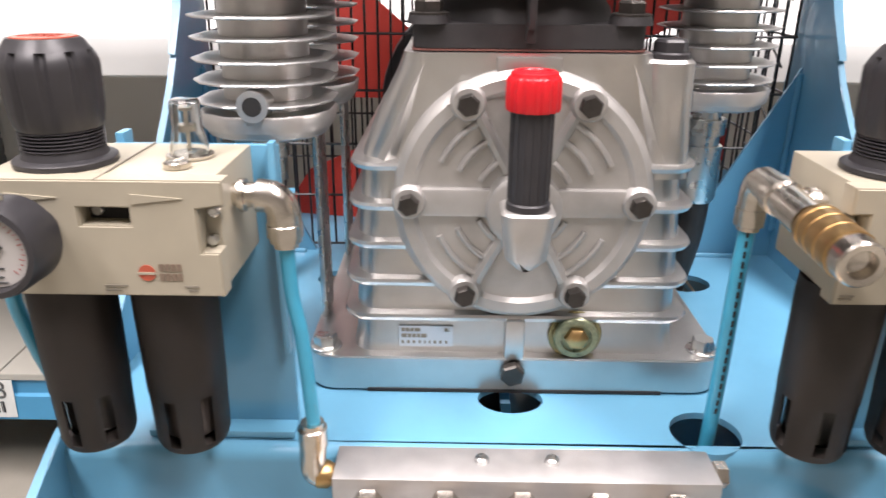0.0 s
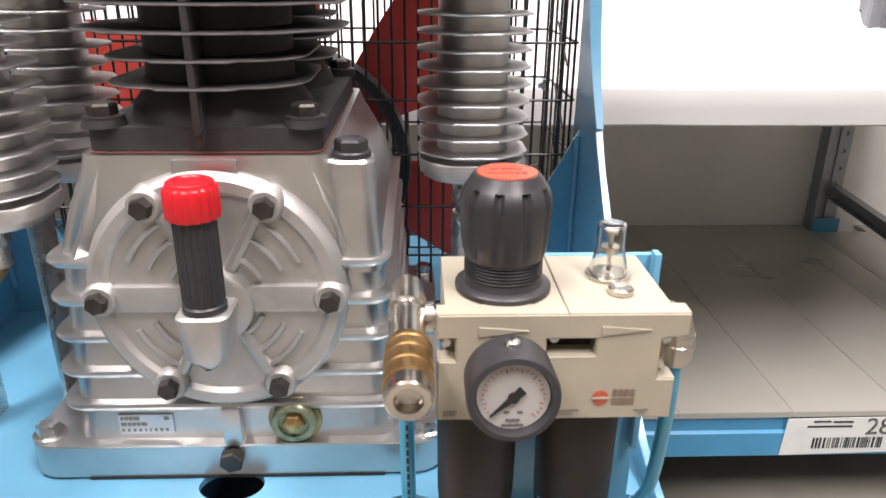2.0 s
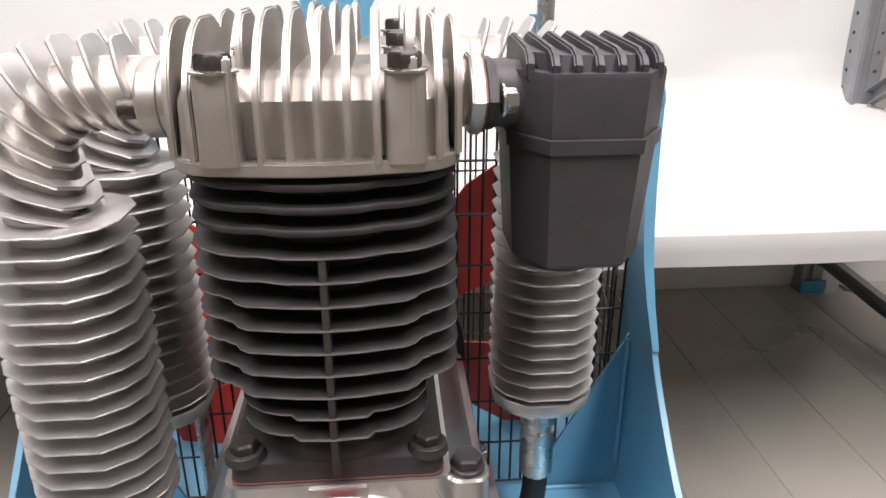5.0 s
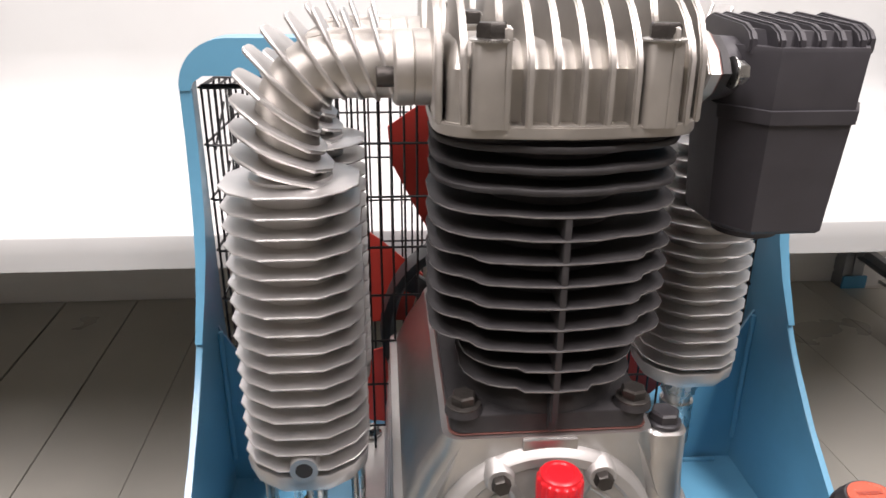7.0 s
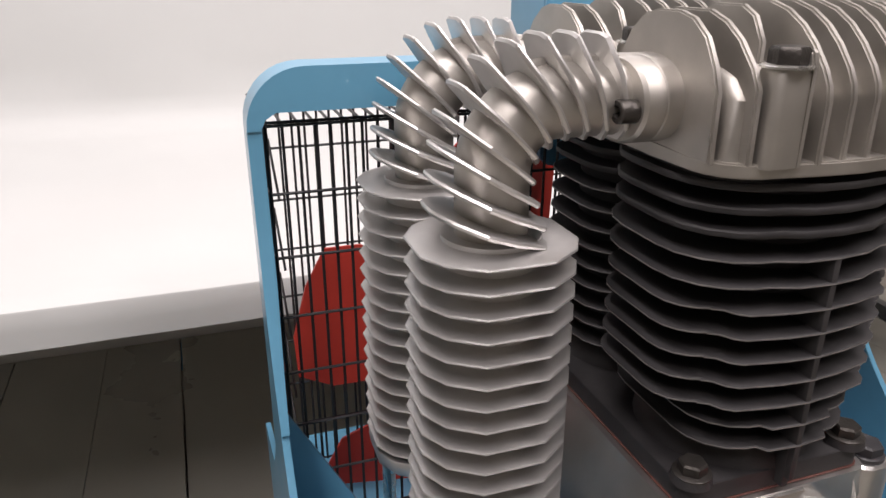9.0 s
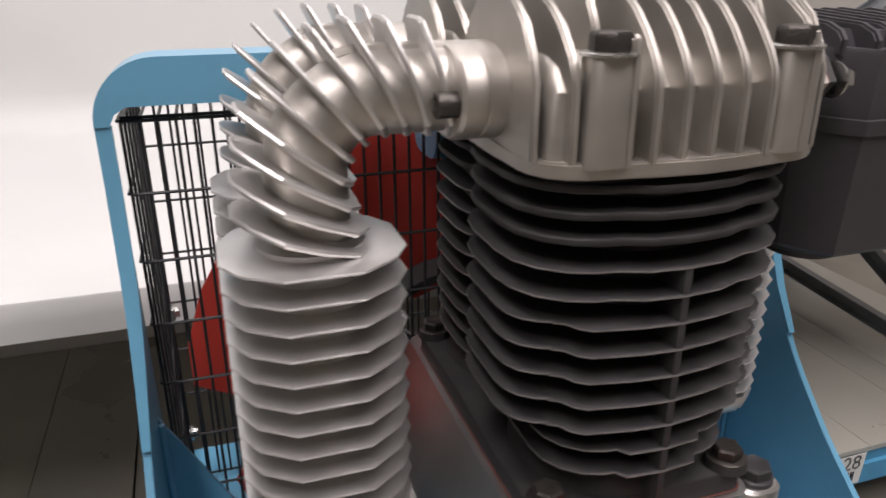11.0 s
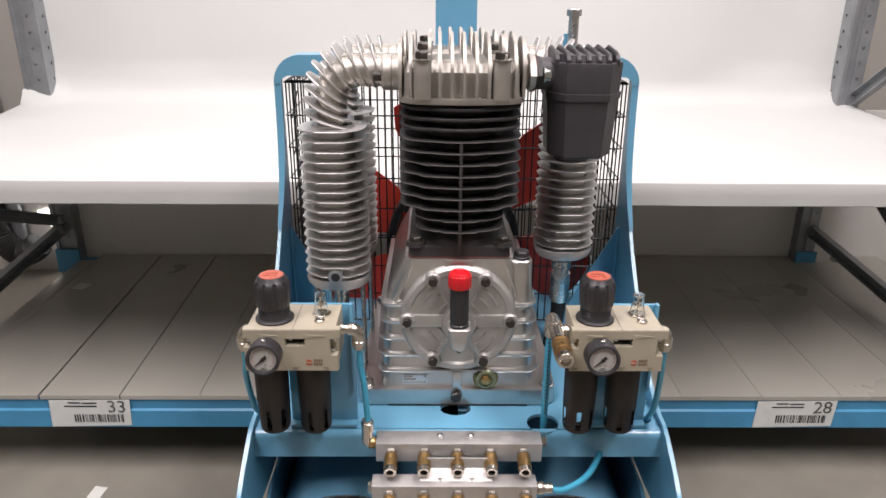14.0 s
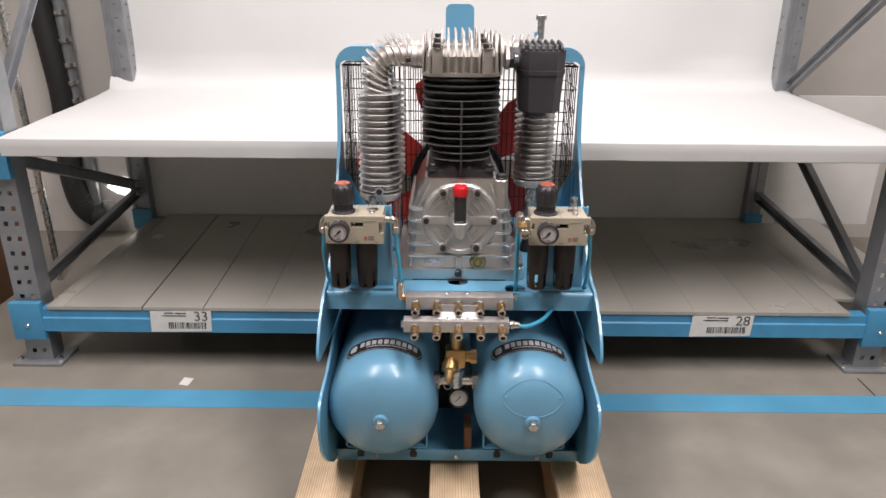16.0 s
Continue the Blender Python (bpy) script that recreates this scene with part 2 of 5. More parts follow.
def sheet(outline, holes, place, thick, bevel=0.0):
    """A plate cut to an outline with holes. place(a, b, c) gives the point; c runs from 0 to thick."""
    bm = bmesh.new()
    loops = []
    for lp in (outline, *holes):
        vs = [bm.verts.new((a, b, 0)) for a, b in lp]
        loops.append([bm.edges.new((vs[i], vs[(i + 1) % len(vs)])) for i in range(len(vs))])
    bmesh.ops.triangle_fill(bm, use_beauty=True, use_dissolve=False, edges=[e for lp in loops for e in lp])
    got = bmesh.ops.extrude_face_region(bm, geom=bm.faces[:])
    for v in got["geom"]:
        if isinstance(v, bmesh.types.BMVert):
            v.co.z += thick
    if bevel:
        es = [e for e in bm.edges if len(e.link_faces) == 2 and e.calc_face_angle(0) > 0.8 and abs(e.verts[0].co.z - e.verts[1].co.z) < 1e-6]
        bmesh.ops.bevel(bm, geom=es, offset=bevel, segments=2, affect="EDGES", clamp_overlap=True)
    for v in bm.verts:
        v.co = Vector(place(*v.co))
    return bm


def hexhead(p, axis, r, h, bm=None):
    return lathe([(0, r), (h * 0.8, r), (h, r * 0.86)], p, axis, 6, bm, 0.3)


def bolt(p, axis, r, h, mat, parent, washer=True, wmat=None):
    """A hexagon bolt with its washer, standing on p."""
    axis = Vector(axis).normalized()
    p = Vector(p)
    off = 0.0
    b = hexhead(p + axis * (0.0016 if washer else 0), axis, r, h)
    ob = part("bolt", b, mat, parent)
    if washer:
        part("washer", lathe([(0, r * 1.35), (0.0012, r * 1.35), (0.0018, r * 1.2)], p, axis, 20), wmat or mat, ob)
    return ob


# ---------------------------------------------------------------- the hall
solid("floor", box(-5, 5, -5, 4.2, -0.1, 0.0), CONCRETE, "worn grey concrete hall floor with stains", "floor", kind="structure")
solid("floor_line", box(-4.9, 4.9, 0.80, 0.895, 0.0, 0.0015), FLOOR_BLUE, "painted blue line across the concrete floor", "floor marking", kind="structure")
solid("wall_back", box(-5, 5, 4.2, 4.35, 0, 4.6), WALL_MAT, "pale hall wall behind the rack", "wall", kind="structure")
solid("wall_front", box(-5, 5, -5.15, -5, 0, 4.6), WALL_MAT, "pale hall wall", "wall", kind="structure")
solid("wall_left", box(-5.15, -5, -5, 4.2, 0, 4.6), WALL_MAT, "pale hall wall", "wall", kind="structure")
solid("wall_right", box(5, 5.15, -5, 4.2, 0, 4.6), WALL_MAT, "pale hall wall", "wall", kind="structure")
solid("ceiling", box(-5, 5, -5, 4.2, 4.6, 4.7), CEIL_MAT, "pale hall ceiling", "ceiling", kind="structure")
solid("floor_joint", box(1.38, 1.384, -5, 1.0, 0.0004, 0.001), DARK, "narrow joint in the concrete floor", "joint", kind="structure")

solid("partition_wall", box(-5, 5, 2.36, 2.42, 0, 3.4), WALL_MAT, "pale beige panel wall close behind the rack", "wall", kind="structure")
hz = thing("suction_hose", (-1.72, 2.3, 0.3), "black corrugated hose hanging down the wall with an open end", "hose")
hp = curve_points([(-1.86, 2.29, 2.0), (-1.83, 2.29, 1.5), (-1.797, 2.29, 1.11), (-1.775, 2.29, 0.87), (-1.765, 2.29, 0.66), (-1.785, 2.29, 0.44), (-1.785, 2.28, 0.30), (-1.755, 2.27, 0.17), (-1.69, 2.26, 0.115), (-1.63, 2.25, 0.135), (-1.60, 2.25, 0.16)], 14)
loops = []
for i, p in enumerate(hp):
    d = (hp[min(i + 1, len(hp) - 1)] - hp[max(i - 1, 0)]).normalized()
    u = Vector((0, 1, 0)).cross(d).normalized()
    v = d.cross(u)
    loops.append([p + (u * math.cos(2 * math.pi * k / 14) + v * math.sin(2 * math.pi * k / 14)) * (0.054 if i % 2 else 0.0515) for k in range(14)])
part("hose", loft(loops), RUBBER, hz)
cd = thing("conduit", (-1.65, 2.3, 0), "grey flexible metal conduit running down the wall", "conduit")
part("tube", pipe(curve_points([(-1.70, 2.31, 2.0), (-1.70, 2.31, 1.55), (-1.715, 2.31, 1.15), (-1.715, 2.31, 0.80), (-1.705, 2.31, 0.15)], 6), 0.026, 12), RACK_GREY, cd)
for z in (1.05, 0.93, 0.82, 0.74, 0.66):
    part("clamp", lathe([(0, 0.031), (0.02, 0.031)], (-1.7155, 2.305, z), (-0.15, 0, 1), 14), STEEL, cd)
pp = thing("steel_pipe", (-1.62, 1.75, 0), "thin steel pipe standing beside the rack", "pipe")
part("tube", pipe([(-1.63, 1.75, 0.0), (-1.645, 1.75, 1.0), (-1.66, 1.75, 2.0)], 0.013, 10), STEEL, pp)
sh = thing("wire_shelf", (-2.05, 2.1, 0), "chrome wire shelving unit standing by the wall", "wire shelf")
for px in (-1.93, -2.5):
    part("upright", rod((px, 2.0, 0), (px, 2.0, 2.2), 0.0125, 10), STEEL, sh)
for z in (0.25, 1.05, 1.25, 1.45, 1.7):
    part("rail", rod((-2.5, 2.0, z), (-1.93, 2.0, z), 0.005, 6), STEEL, sh)
    for k in range(10):
        part("wire", rod((-1.93 - k * 0.06, 2.0, z), (-1.93 - k * 0.06, 2.3, z), 0.0025, 5), STEEL, sh)
cb = thing("cardboard_box", (-1.72, 1.5, 0), "brown cardboard box on the floor beside the rack", "box")
part("carton", box(-2.15, -1.74, 1.45, 1.75, 0.0, 0.36, 0.004), RUST, cb)
part("tape", box(-1.88, -1.84, 1.4485, 1.4495, 0.0, 0.36), STICKER, cb)
wn = bpy.data.materials.new("daylight_gap")
wn.use_nodes = True
wn.node_tree.nodes["Principled BSDF"].inputs["Emission Color"].default_value = (1.0, 0.97, 0.92, 1)
wn.node_tree.nodes["Principled BSDF"].inputs["Emission Strength"].default_value = 6.0
solid("window_1", sheet([(-1.66, 0.235), (-1.615, 0.205), (-1.545, 0.185), (-1.515, 0.21), (-1.52, 0.275), (-1.57, 0.283), (-1.64, 0.268)], [], lambda a, b, c: (a, 2.357 - c, b), 0.003), wn, "ragged bright daylight gap in the panel wall", "opening", kind="structure")

# scrap of paper on the floor
solid("paper_scrap", sheet([(-0.832, 0.925), (-0.80, 0.918), (-0.795, 0.962), (-0.828, 0.968)], [], lambda a, b, c: (a, b, 0.001 + c + 0.004 * abs(a + 0.81) * 10), 0.0006), STICKER, "small white paper scrap lying on the concrete", "paper scrap")
solid("paper_scrap", sheet([(-1.12, 1.55), (-1.08, 1.54), (-1.07, 1.58), (-1.11, 1.59)], [], lambda a, b, c: (a - 0.06, b + 0.12, 0.2245 + c), 0.001), STICKER, "small white paper scrap on the rack shelf", "paper scrap")

# white paper sweep over the upper shelf and up behind it
bm = bmesh.new()
prof = [(1.034, 0.7262), (1.006, 0.7265), (1.001, 0.7285), (1.000, 0.752), (1.000, 0.776), (1.0012, 0.7790), (1.004, 0.7802), (1.05, 0.7806), (1.4, 0.780),
        (1.75, 0.781), (1.92, 0.786), (1.962, 0.797), (1.992, 0.830), (2.003, 0.90), (2.012, 1.2), (2.02, 2.6)]
fine = prof[:8]
for (y0, z0), (y1, z1) in zip(prof[7:], prof[8:]):
    m = max(1, int(math.hypot(y1 - y0, z1 - z0) / 0.03))
    fine += [(y0 + (y1 - y0) * (i + 1) / m, z0 + (z1 - z0) * (i + 1) / m) for i in range(m)]
NX = 120
rows_ = []
for k, (y, z) in enumerate(fine):
    row = []
    # the sheet is cut a little askew and is narrower in front, between the uprights
    xa = float(np.interp(y, [1.0, 1.14, 2.0], [-1.288, -1.296, -1.362]))
    xb = float(np.interp(y, [1.0, 1.13, 1.25, 2.0], [1.385, 1.386, 1.42, 1.43]))
    for i in range(NX + 1):
        x = xa + (xb - xa) * i / NX
        w = noise.noise(Vector((x * 2.2, y * 3, z * 2))) * 0.005 + noise.noise(Vector((x * 7, y * 5, z * 6))) * 0.0016
        w += 0.0022 * (0.35 - abs(noise.noise(Vector((x * 4.3 + z * 2.5, y * 6, z * 4.0))))) * (1 if k > 9 else 0.3)
        wy, wz = w, w
        if k < 7:
            wy = 0.0012 * noise.noise(Vector((x * 5, z * 9, 2))) + 0.0006 * noise.noise(Vector((x * 21, z * 30, 5)))
            wz = 0.0014 * noise.noise(Vector((x * 3.1, 1, 2))) + (0.0010 * noise.noise(Vector((x * 9.0, 4, 2))) if k < 3 else 0)
        edge = (x + 1.22) * -0.30 if y > 1.9 and x < -1.22 else 0.0
        row.append(bm.verts.new((x, y + wy + (0.02 * noise.noise(Vector((x * 3, z, 1))) if y > 2.0 else 0), z + wz + edge * (1 if z < 0.92 else 0.3))))
    rows_.append(row)
for a, b in zip(rows_, rows_[1:]):
    for i in range(NX):
        bm.faces.new((a[i], a[i + 1], b[i + 1], b[i]))
got = bmesh.ops.extrude_face_region(bm, geom=bm.faces[:])
for v in got["geom"]:
    if isinstance(v, bmesh.types.BMVert):
        v.co.z -= 0.0015
        v.co.y += 0.0015
solid("paper_sweep", bm, PAPER, "white paper backdrop laid over the upper shelf and up behind it", "backdrop", angle=40)

solid("back_board", box(-1.30, 1.9, 1.985, 2.0, 0.20, 0.765), BACK_MAT, "pale grey board closing the rack behind the lower shelf", "board", kind="structure")


def perforated_post(name, x0, x1, y0, y1, z1, holes, label):
    """A rack upright: channel with two rows of punched slots in its front face."""
    ob = thing(name, (x0, y0, 0), label, "rack post", "rack posts")
    cut = []
    if holes:
        for r in range(int(z1 / 0.05) - 1):
            for fx in (0.3, 0.7):
                cx = x0 + fx * (x1 - x0)
                cz = 0.045 + r * 0.05 + (0.0 if fx < 0.5 else 0.0)
                cut.append([(cx - 0.007, cz - 0.008), (cx + 0.007, cz - 0.008), (cx + 0.009, cz + 0.008), (cx - 0.005, cz + 0.008)])
    part("face", sheet([(x0, 0.012), (x1, 0.012), (x1, z1), (x0, z1)], cut, lambda a, b, c: (a, y0 + c, b), 0.003), RACK_GREY, ob)
    for xa in (x0, x1 - 0.003):
        part("side", box(xa, xa + 0.003, y0 + 0.003, y1, 0.012, z1), RACK_GREY, ob)
    part("foot_plate", box(x0 - 0.04, x1 + 0.04, y0 - 0.03, y1 + 0.02, 0, 0.012, 0.003), RACK_GREY, ob)
    for sx in (x0 - 0.025, x1 + 0.025):
        part("anchor_bolt", hexhead((sx, y0, 0.012), (0, 0, 1), 0.009, 0.01), STEEL, ob)
    return ob


perforated_post("rack_post", -1.385, -1.300, 1.06, 1.13, 3.0, True, "grey perforated rack upright bolted to the floor")
perforated_post("rack_post", 1.392, 1.477, 1.06, 1.13, 3.0, True, "grey perforated rack upright with blue beam connector")
def rear_post(x0, x1, z0, z1, foot):
    ob = thing("rack_post", ((x0 + x1) / 2, 2.0, z0), "dark grey rear rack upright with punched holes", "rack post", "rear rack posts")
    part("face", box(x0, x1, 1.94, 1.945, z0 + 0.01, z1, 0.0012), RACK_GREY, ob)
    inner = x1 - 0.004 if x0 < 0 else x0
    part("side", sheet([(1.946, z0 + 0.01), (2.03, z0 + 0.01), (2.03, z1), (1.946, z1)],
                       [circle(1.985, z0 + 0.06 + i * 0.05, 0.006, 8) for i in range(int((z1 - z0) / 0.05) - 2)], lambda a, b, c: (inner + c, a, b), 0.003), RACK_GREY, ob)
    part("fold", box(x0 - 0.002, x0 + 0.010, 1.9335, 1.9395, z0 + 0.02, z1), RACK_GREY, ob)
    holes = [circle((x0 + x1) / 2 + 0.012, z0 + 0.06 + i * 0.05, 0.006, 8) for i in range(int((z1 - z0) / 0.05) - 2)]
    part("front_strip", sheet([((x0 + x1) / 2 - 0.004, z0 + 0.02), (x1 - 0.004, z0 + 0.02), (x1 - 0.004, z1), ((x0 + x1) / 2 - 0.004, z1)], holes, lambda a, b, c: (a, 1.9355 + c, b), 0.003), RACK_GREY, ob)
    part("foot_plate", box(x0 - 0.02, x1 + 0.02, 1.925, 2.05, z0, z0 + 0.01), RACK_GREY, ob)
    if foot:
        part("beam_connector", box(x0 - 0.004, x1 + 0.004, 1.921, 1.930, 0.175, 0.262, 0.002), RACK_BLUE, ob, "blue beam connector")
    return ob


rear_post(-1.352, -1.275, 0.0, 3.0, True)
rear_post(1.332, 1.400, 0.0, 0.744, True)
rear_post(1.372, 1.446, 0.768, 3.0, False)


def brace(a, b, label):
    u, v, d = basis(Vector(b) - Vector(a))
    L = (Vector(b) - Vector(a)).length
    loops = []
    for s in (0, L):
        c = Vector(a) + d * s
        loops.append([c + u * p + v * q for p, q in ((-0.012, -0.02), (0.012, -0.02), (0.012, -0.017), (-0.009, -0.017), (-0.009, 0.017), (0.012, 0.017), (0.012, 0.02), (-0.012, 0.02))])
    return solid("rack_brace", loft(loops), RACK_GREY, label, "rack brace", "rack braces", angle=20)


brace((-1.345, 1.12, 0.83), (-1.32, 1.93, 1.75), "grey diagonal channel brace of the rack")
brace((-1.345, 1.10, 0.70), (-1.32, 1.93, 0.37), "grey diagonal channel brace under the shelf")
brace((-1.345, 1.10, 0.25), (-1.32, 1.93, 0.34), "grey lower channel brace of the rack")
brace((1.42, 1.93, 0.81), (1.42, 1.12, 1.36), "grey diagonal channel brace of the rack")
brace((1.375, 1.93, 0.34), (1.42, 1.12, 0.25), "dark lower channel brace of the rack")
brace((1.39, 1.93, 0.72), (1.42, 1.13, 0.27), "grey diagonal channel brace under the shelf")


def rack_beam(name, y0, y1, z0, z1, label, sticker=()):
    ob = thing(name, (0.05, y0, z0), label, "rack beam", "rack beams")
    # stepped box section
    pr = [(y0, z0), (y0, z1 - 0.030), (y0 + 0.006, z1 - 0.026), (y0 + 0.006, z1), (y1, z1), (y1, z0)]
    part("box_section", loft([[(x, y, z) for y, z in pr] for x in (-1.296, 1.388)]), RACK_BLUE, ob, angle=20)
    for x0, x1 in ((-1.392, -1.290), (1.385, 1.484)):
        c = part("end_connector", box(x0, x1, y0 - 0.004, y0 + 0.02, z0 - 0.03, z1 + 0.025, 0.003), RACK_BLUE, ob)
        part("rivet", lathe([(0, 0.008), (0.004, 0.006)], ((x0 + x1) / 2, y0 - 0.004, z0 + 0.02), (0, -1, 0), 10), STEEL, c)
    return ob


beam = rack_beam("rack_beam", 1.03, 1.08, 0.134, 0.2105, "blue painted steel beam holding the lower shelf")
b2 = thing("rack_beam", (0.05, 1.03, 0.66), "blue painted steel beam under the upper shelf", "rack beam", "rack beams")
part("box_section", box(-1.296, 1.388, 1.052, 1.10, 0.727, 0.764, 0.003), RACK_BLUE, b2)
for x0, x1 in ((-1.39, -1.297), (1.389, 1.48)):
    part("end_connector", box(x0, x1, 1.036, 1.059, 0.645, 0.79, 0.003), RACK_BLUE, b2)
b3 = thing("rack_beam", (0.05, 1.94, 0.15), "blue rear beam of the lower shelf", "rack beam", "rack beams")
part("box_section", box(-1.31, 1.385, 1.935, 1.984, 0.15, 0.2105, 0.003), RACK_BLUE, b3)
solid("shelf_board", box(-1.30, 1.45, 1.101, 1.98, 0.745, 0.768), BACK_MAT, "plain board of the upper shelf under the paper", "shelf board")


def price_tag(x0, x1, digits, bars_from):
    ob = thing("shelf_tag", (x0, 1.03, 0.15), "white paper shelf tag with bar code and printed number " + digits, "shelf tag", "shelf tags")
    bm = sheet([(x0, 0.136), (x1 - 0.004, 0.140), (x1, 0.2135), (x0 + 0.004, 0.2115)], [], lambda a, b, c: (a, 1.0285 - c, b), 0.001)
    part("paper", bm, STICKER, ob)
    rnd = random.Random(5)
    bars = bmesh.new()
    x = x0 + bars_from
    while x < x1 - 0.02:
        w = rnd.choice((0.0012, 0.002, 0.0035))
        box(x, x + w, 1.0265, 1.0273, 0.150, 0.172, bm=bars)
        x += w + rnd.choice((0.0015, 0.0025, 0.004))
    part("bar_code", bars, INK, ob, "printed black bar code")
    cu = bpy.data.curves.new("digits", "FONT")
    cu.body, cu.size, cu.extrude, cu.align_x = digits, 0.048, 0.0003, "RIGHT"
    tmp = bpy.data.objects.new("tmp", cu)
    dg = bpy.context.evaluated_depsgraph_get()
    me = bpy.data.meshes.new_from_object(tmp.evaluated_get(dg))
    bpy.data.objects.remove(tmp)
    me.materials.append(material("worn_ink", (0.07, 0.068, 0.065), 0.5, 0, 120, 0.3, stain=0.8, stain_scale=70, stain_colour=(0.30, 0.29, 0.27)))
    link("digits", me, ob, "black printed number", pose(x1 - 0.01, 1.0268, 0.1785, 90, 0, 0))
    ln = bmesh.new()
    for xa, xb, z in ((0.05, 0.08, 0.204), (0.085, 0.12, 0.203), (0.04, 0.12, 0.194)):
        box(x0 + xa, x0 + xb, 1.0265, 1.0273, z, z + 0.003, bm=ln)
    part("print", ln, INK, ob)
    return ob


price_tag(-0.939, -0.737, "33", 0.060)
price_tag(0.816, 1.018, "28", 0.055)


# ---------------------------------------------------------------- pallet
pal = thing("pallet", (0.043, 0.3, 0), "pale new pine pallet under the compressor", "pallet")
for x0, x1 in ((-0.312, -0.19), (-0.012, 0.102), (0.279, 0.398)):
    part("top_board", box(x0, x1, 0.02, 1.15, 0.122, 0.144, 0.003), WOOD, pal)
    part("bottom_board", box(x0, x1, 0.02, 1.15, 0, 0.02, 0.003), WOOD, pal)
    for y0 in (0.03, 0.53, 1.02):
        part("block", box(x0 + 0.004, x1 - 0.004, y0, y0 + 0.11, 0.02, 0.100, 0.002), WOOD, pal)
for y0 in (0.03, 0.53, 1.02):
    part("cross_board", box(-0.312, 0.398, y0, y0 + 0.11, 0.100, 0.122, 0.003), WOOD, pal)
for x in (-0.275, -0.225, 0.03, 0.07, 0.315, 0.36):
    part("nail", lathe([(0, 0.004), (0.0008, 0.003)], (x, 0.10, 0.144), (0, 0, 1), 8), BOLT_BLACK, pal)


# ---------------------------------------------------------------- blue frame
XC = 0.051
FR = thing("support_frame", (XC, 0.6, 0.144), "light blue welded sheet steel frame carrying the compressor", "frame")
ZD = 0.590
# deck with its cut-outs
deck_holes = [circle(0.048, 0.428, 0.023, 24, 0.75), circle(0.174, 0.392, 0.023, 24), circle(0.230, 0.632, 0.026, 24, 0.8),
              circle(0.326, 0.402, 0.009, 14), circle(-0.228, 0.405, 0.009, 14), circle(-0.10, 0.632, 0.024, 24, 0.8)]
deck = part("deck", sheet([(-0.240, 0.378), (0.342, 0.378), (0.342, 0.93), (-0.240, 0.93)], deck_holes, lambda a, b, c: (a, b, ZD - c), 0.005), BLUE, FR)
# rolled front lip
arc = [(0.378 - 0.010 * math.sin(radians(a)), ZD - 0.010 + 0.010 * math.cos(radians(a))) for a in range(0, 91, 15)] + [(0.368, 0.549)]
inn = [(0.372, 0.549)] + [(0.378 - 0.006 * math.sin(radians(a)), ZD - 0.010 + 0.006 * math.cos(radians(a))) for a in range(90, -1, -15)]
part("front_lip", loft([[(x, y, z) for y, z in arc + inn] for x in (-0.240, 0.342)]), BLUE, FR)


def rounded_profile(pts, n=5):
    return [(p.x, p.y) for p in curve_points([(a, b, 0) for a, b in pts], n)]


# side cheeks: curved front edge from the top down to a forward horn
front = [(0.700, 1.031), (0.697, 0.96), (0.682, 0.875), (0.645, 0.800), (0.590, 0.735), (0.53, 0.682), (0.455, 0.622), (0.405, 0.602), (0.372, 0.598),
         (0.335, 0.580), (0.295, 0.556), (0.265, 0.525), (0.251, 0.500), (0.253, 0.484), (0.272, 0.478), (0.318, 0.474), (0.414, 0.460)]
cheek = rounded_profile(front, 4) + [(0.93, 0.460), (0.93, 0.62), (0.80, 0.66), (0.745, 0.72), (0.735, 0.80), (0.735, 1.031)]
for x in (-0.246, 0.342):
    part("side_cheek", sheet(cheek, [], lambda a, b, c, x=x: (x + c, a, b), 0.006, 0.0012), BLUE, FR)
# top arch with rounded corners and its face towards the front
def arch_loop(inset, r):
    x0, x1, zt = -0.246 + inset, 0.348 - inset, 1.076 - inset
    out = [(x0, 1.03)]
    out += [(x0 + r - r * math.cos(radians(a)), zt - r + r * math.sin(radians(a))) for a in range(0, 91, 10)]
    out += [(x1 - r + r * math.sin(radians(a)), zt - r + r * math.cos(radians(a))) for a in range(0, 91, 10)]
    out += [(x1, 1.03)]
    return out


outer, inner = arch_loop(0, 0.045), arch_loop(0.006, 0.039)
part("top_wrap", loft([[(x, y, z) for x, z in outer + inner[::-1]] for y in (0.698, 0.735)]), BLUE, FR)
face = [(x, z) for x, z in arch_loop(0.0, 0.045)] + [(0.338, 1.03), (0.334, 1.038), (0.326, 1.043), (-0.224, 1.043), (-0.232, 1.038), (-0.236, 1.03)]
part("arch_face", sheet(face, [], lambda a, b, c: (a, 0.694 + c, b), 0.004), BLUE, FR)
for s in (-1, 1):
    X = lambda d, s=s: XC + s * d
    part("gusset", sheet([(X(0.291), 0.785), (X(0.291), ZD), (X(0.19), ZD), (X(0.20), 0.612)], [], lambda a, b, c: (a, 0.706 + c, b), 0.004), BLUE, FR)
    # weld beads
    part("weld", pipe([(X(0.289), 0.703, 0.62), (X(0.2885), 0.703, 0.70), (X(0.289), 0.703, 0.78)], 0.003, 8), BLUE, FR)
    part("weld", pipe([(X(0.27), 0.70, ZD + 0.001), (X(0.22), 0.701, ZD + 0.001), (X(0.20), 0.70, ZD + 0.001)], 0.003, 8), BLUE, FR)
upper = sorted((z, y) for y, z in rounded_profile(front, 4) if z > 0.72)
edge_z, edge_y = [p[0] for p in upper], [p[1] for p in upper]
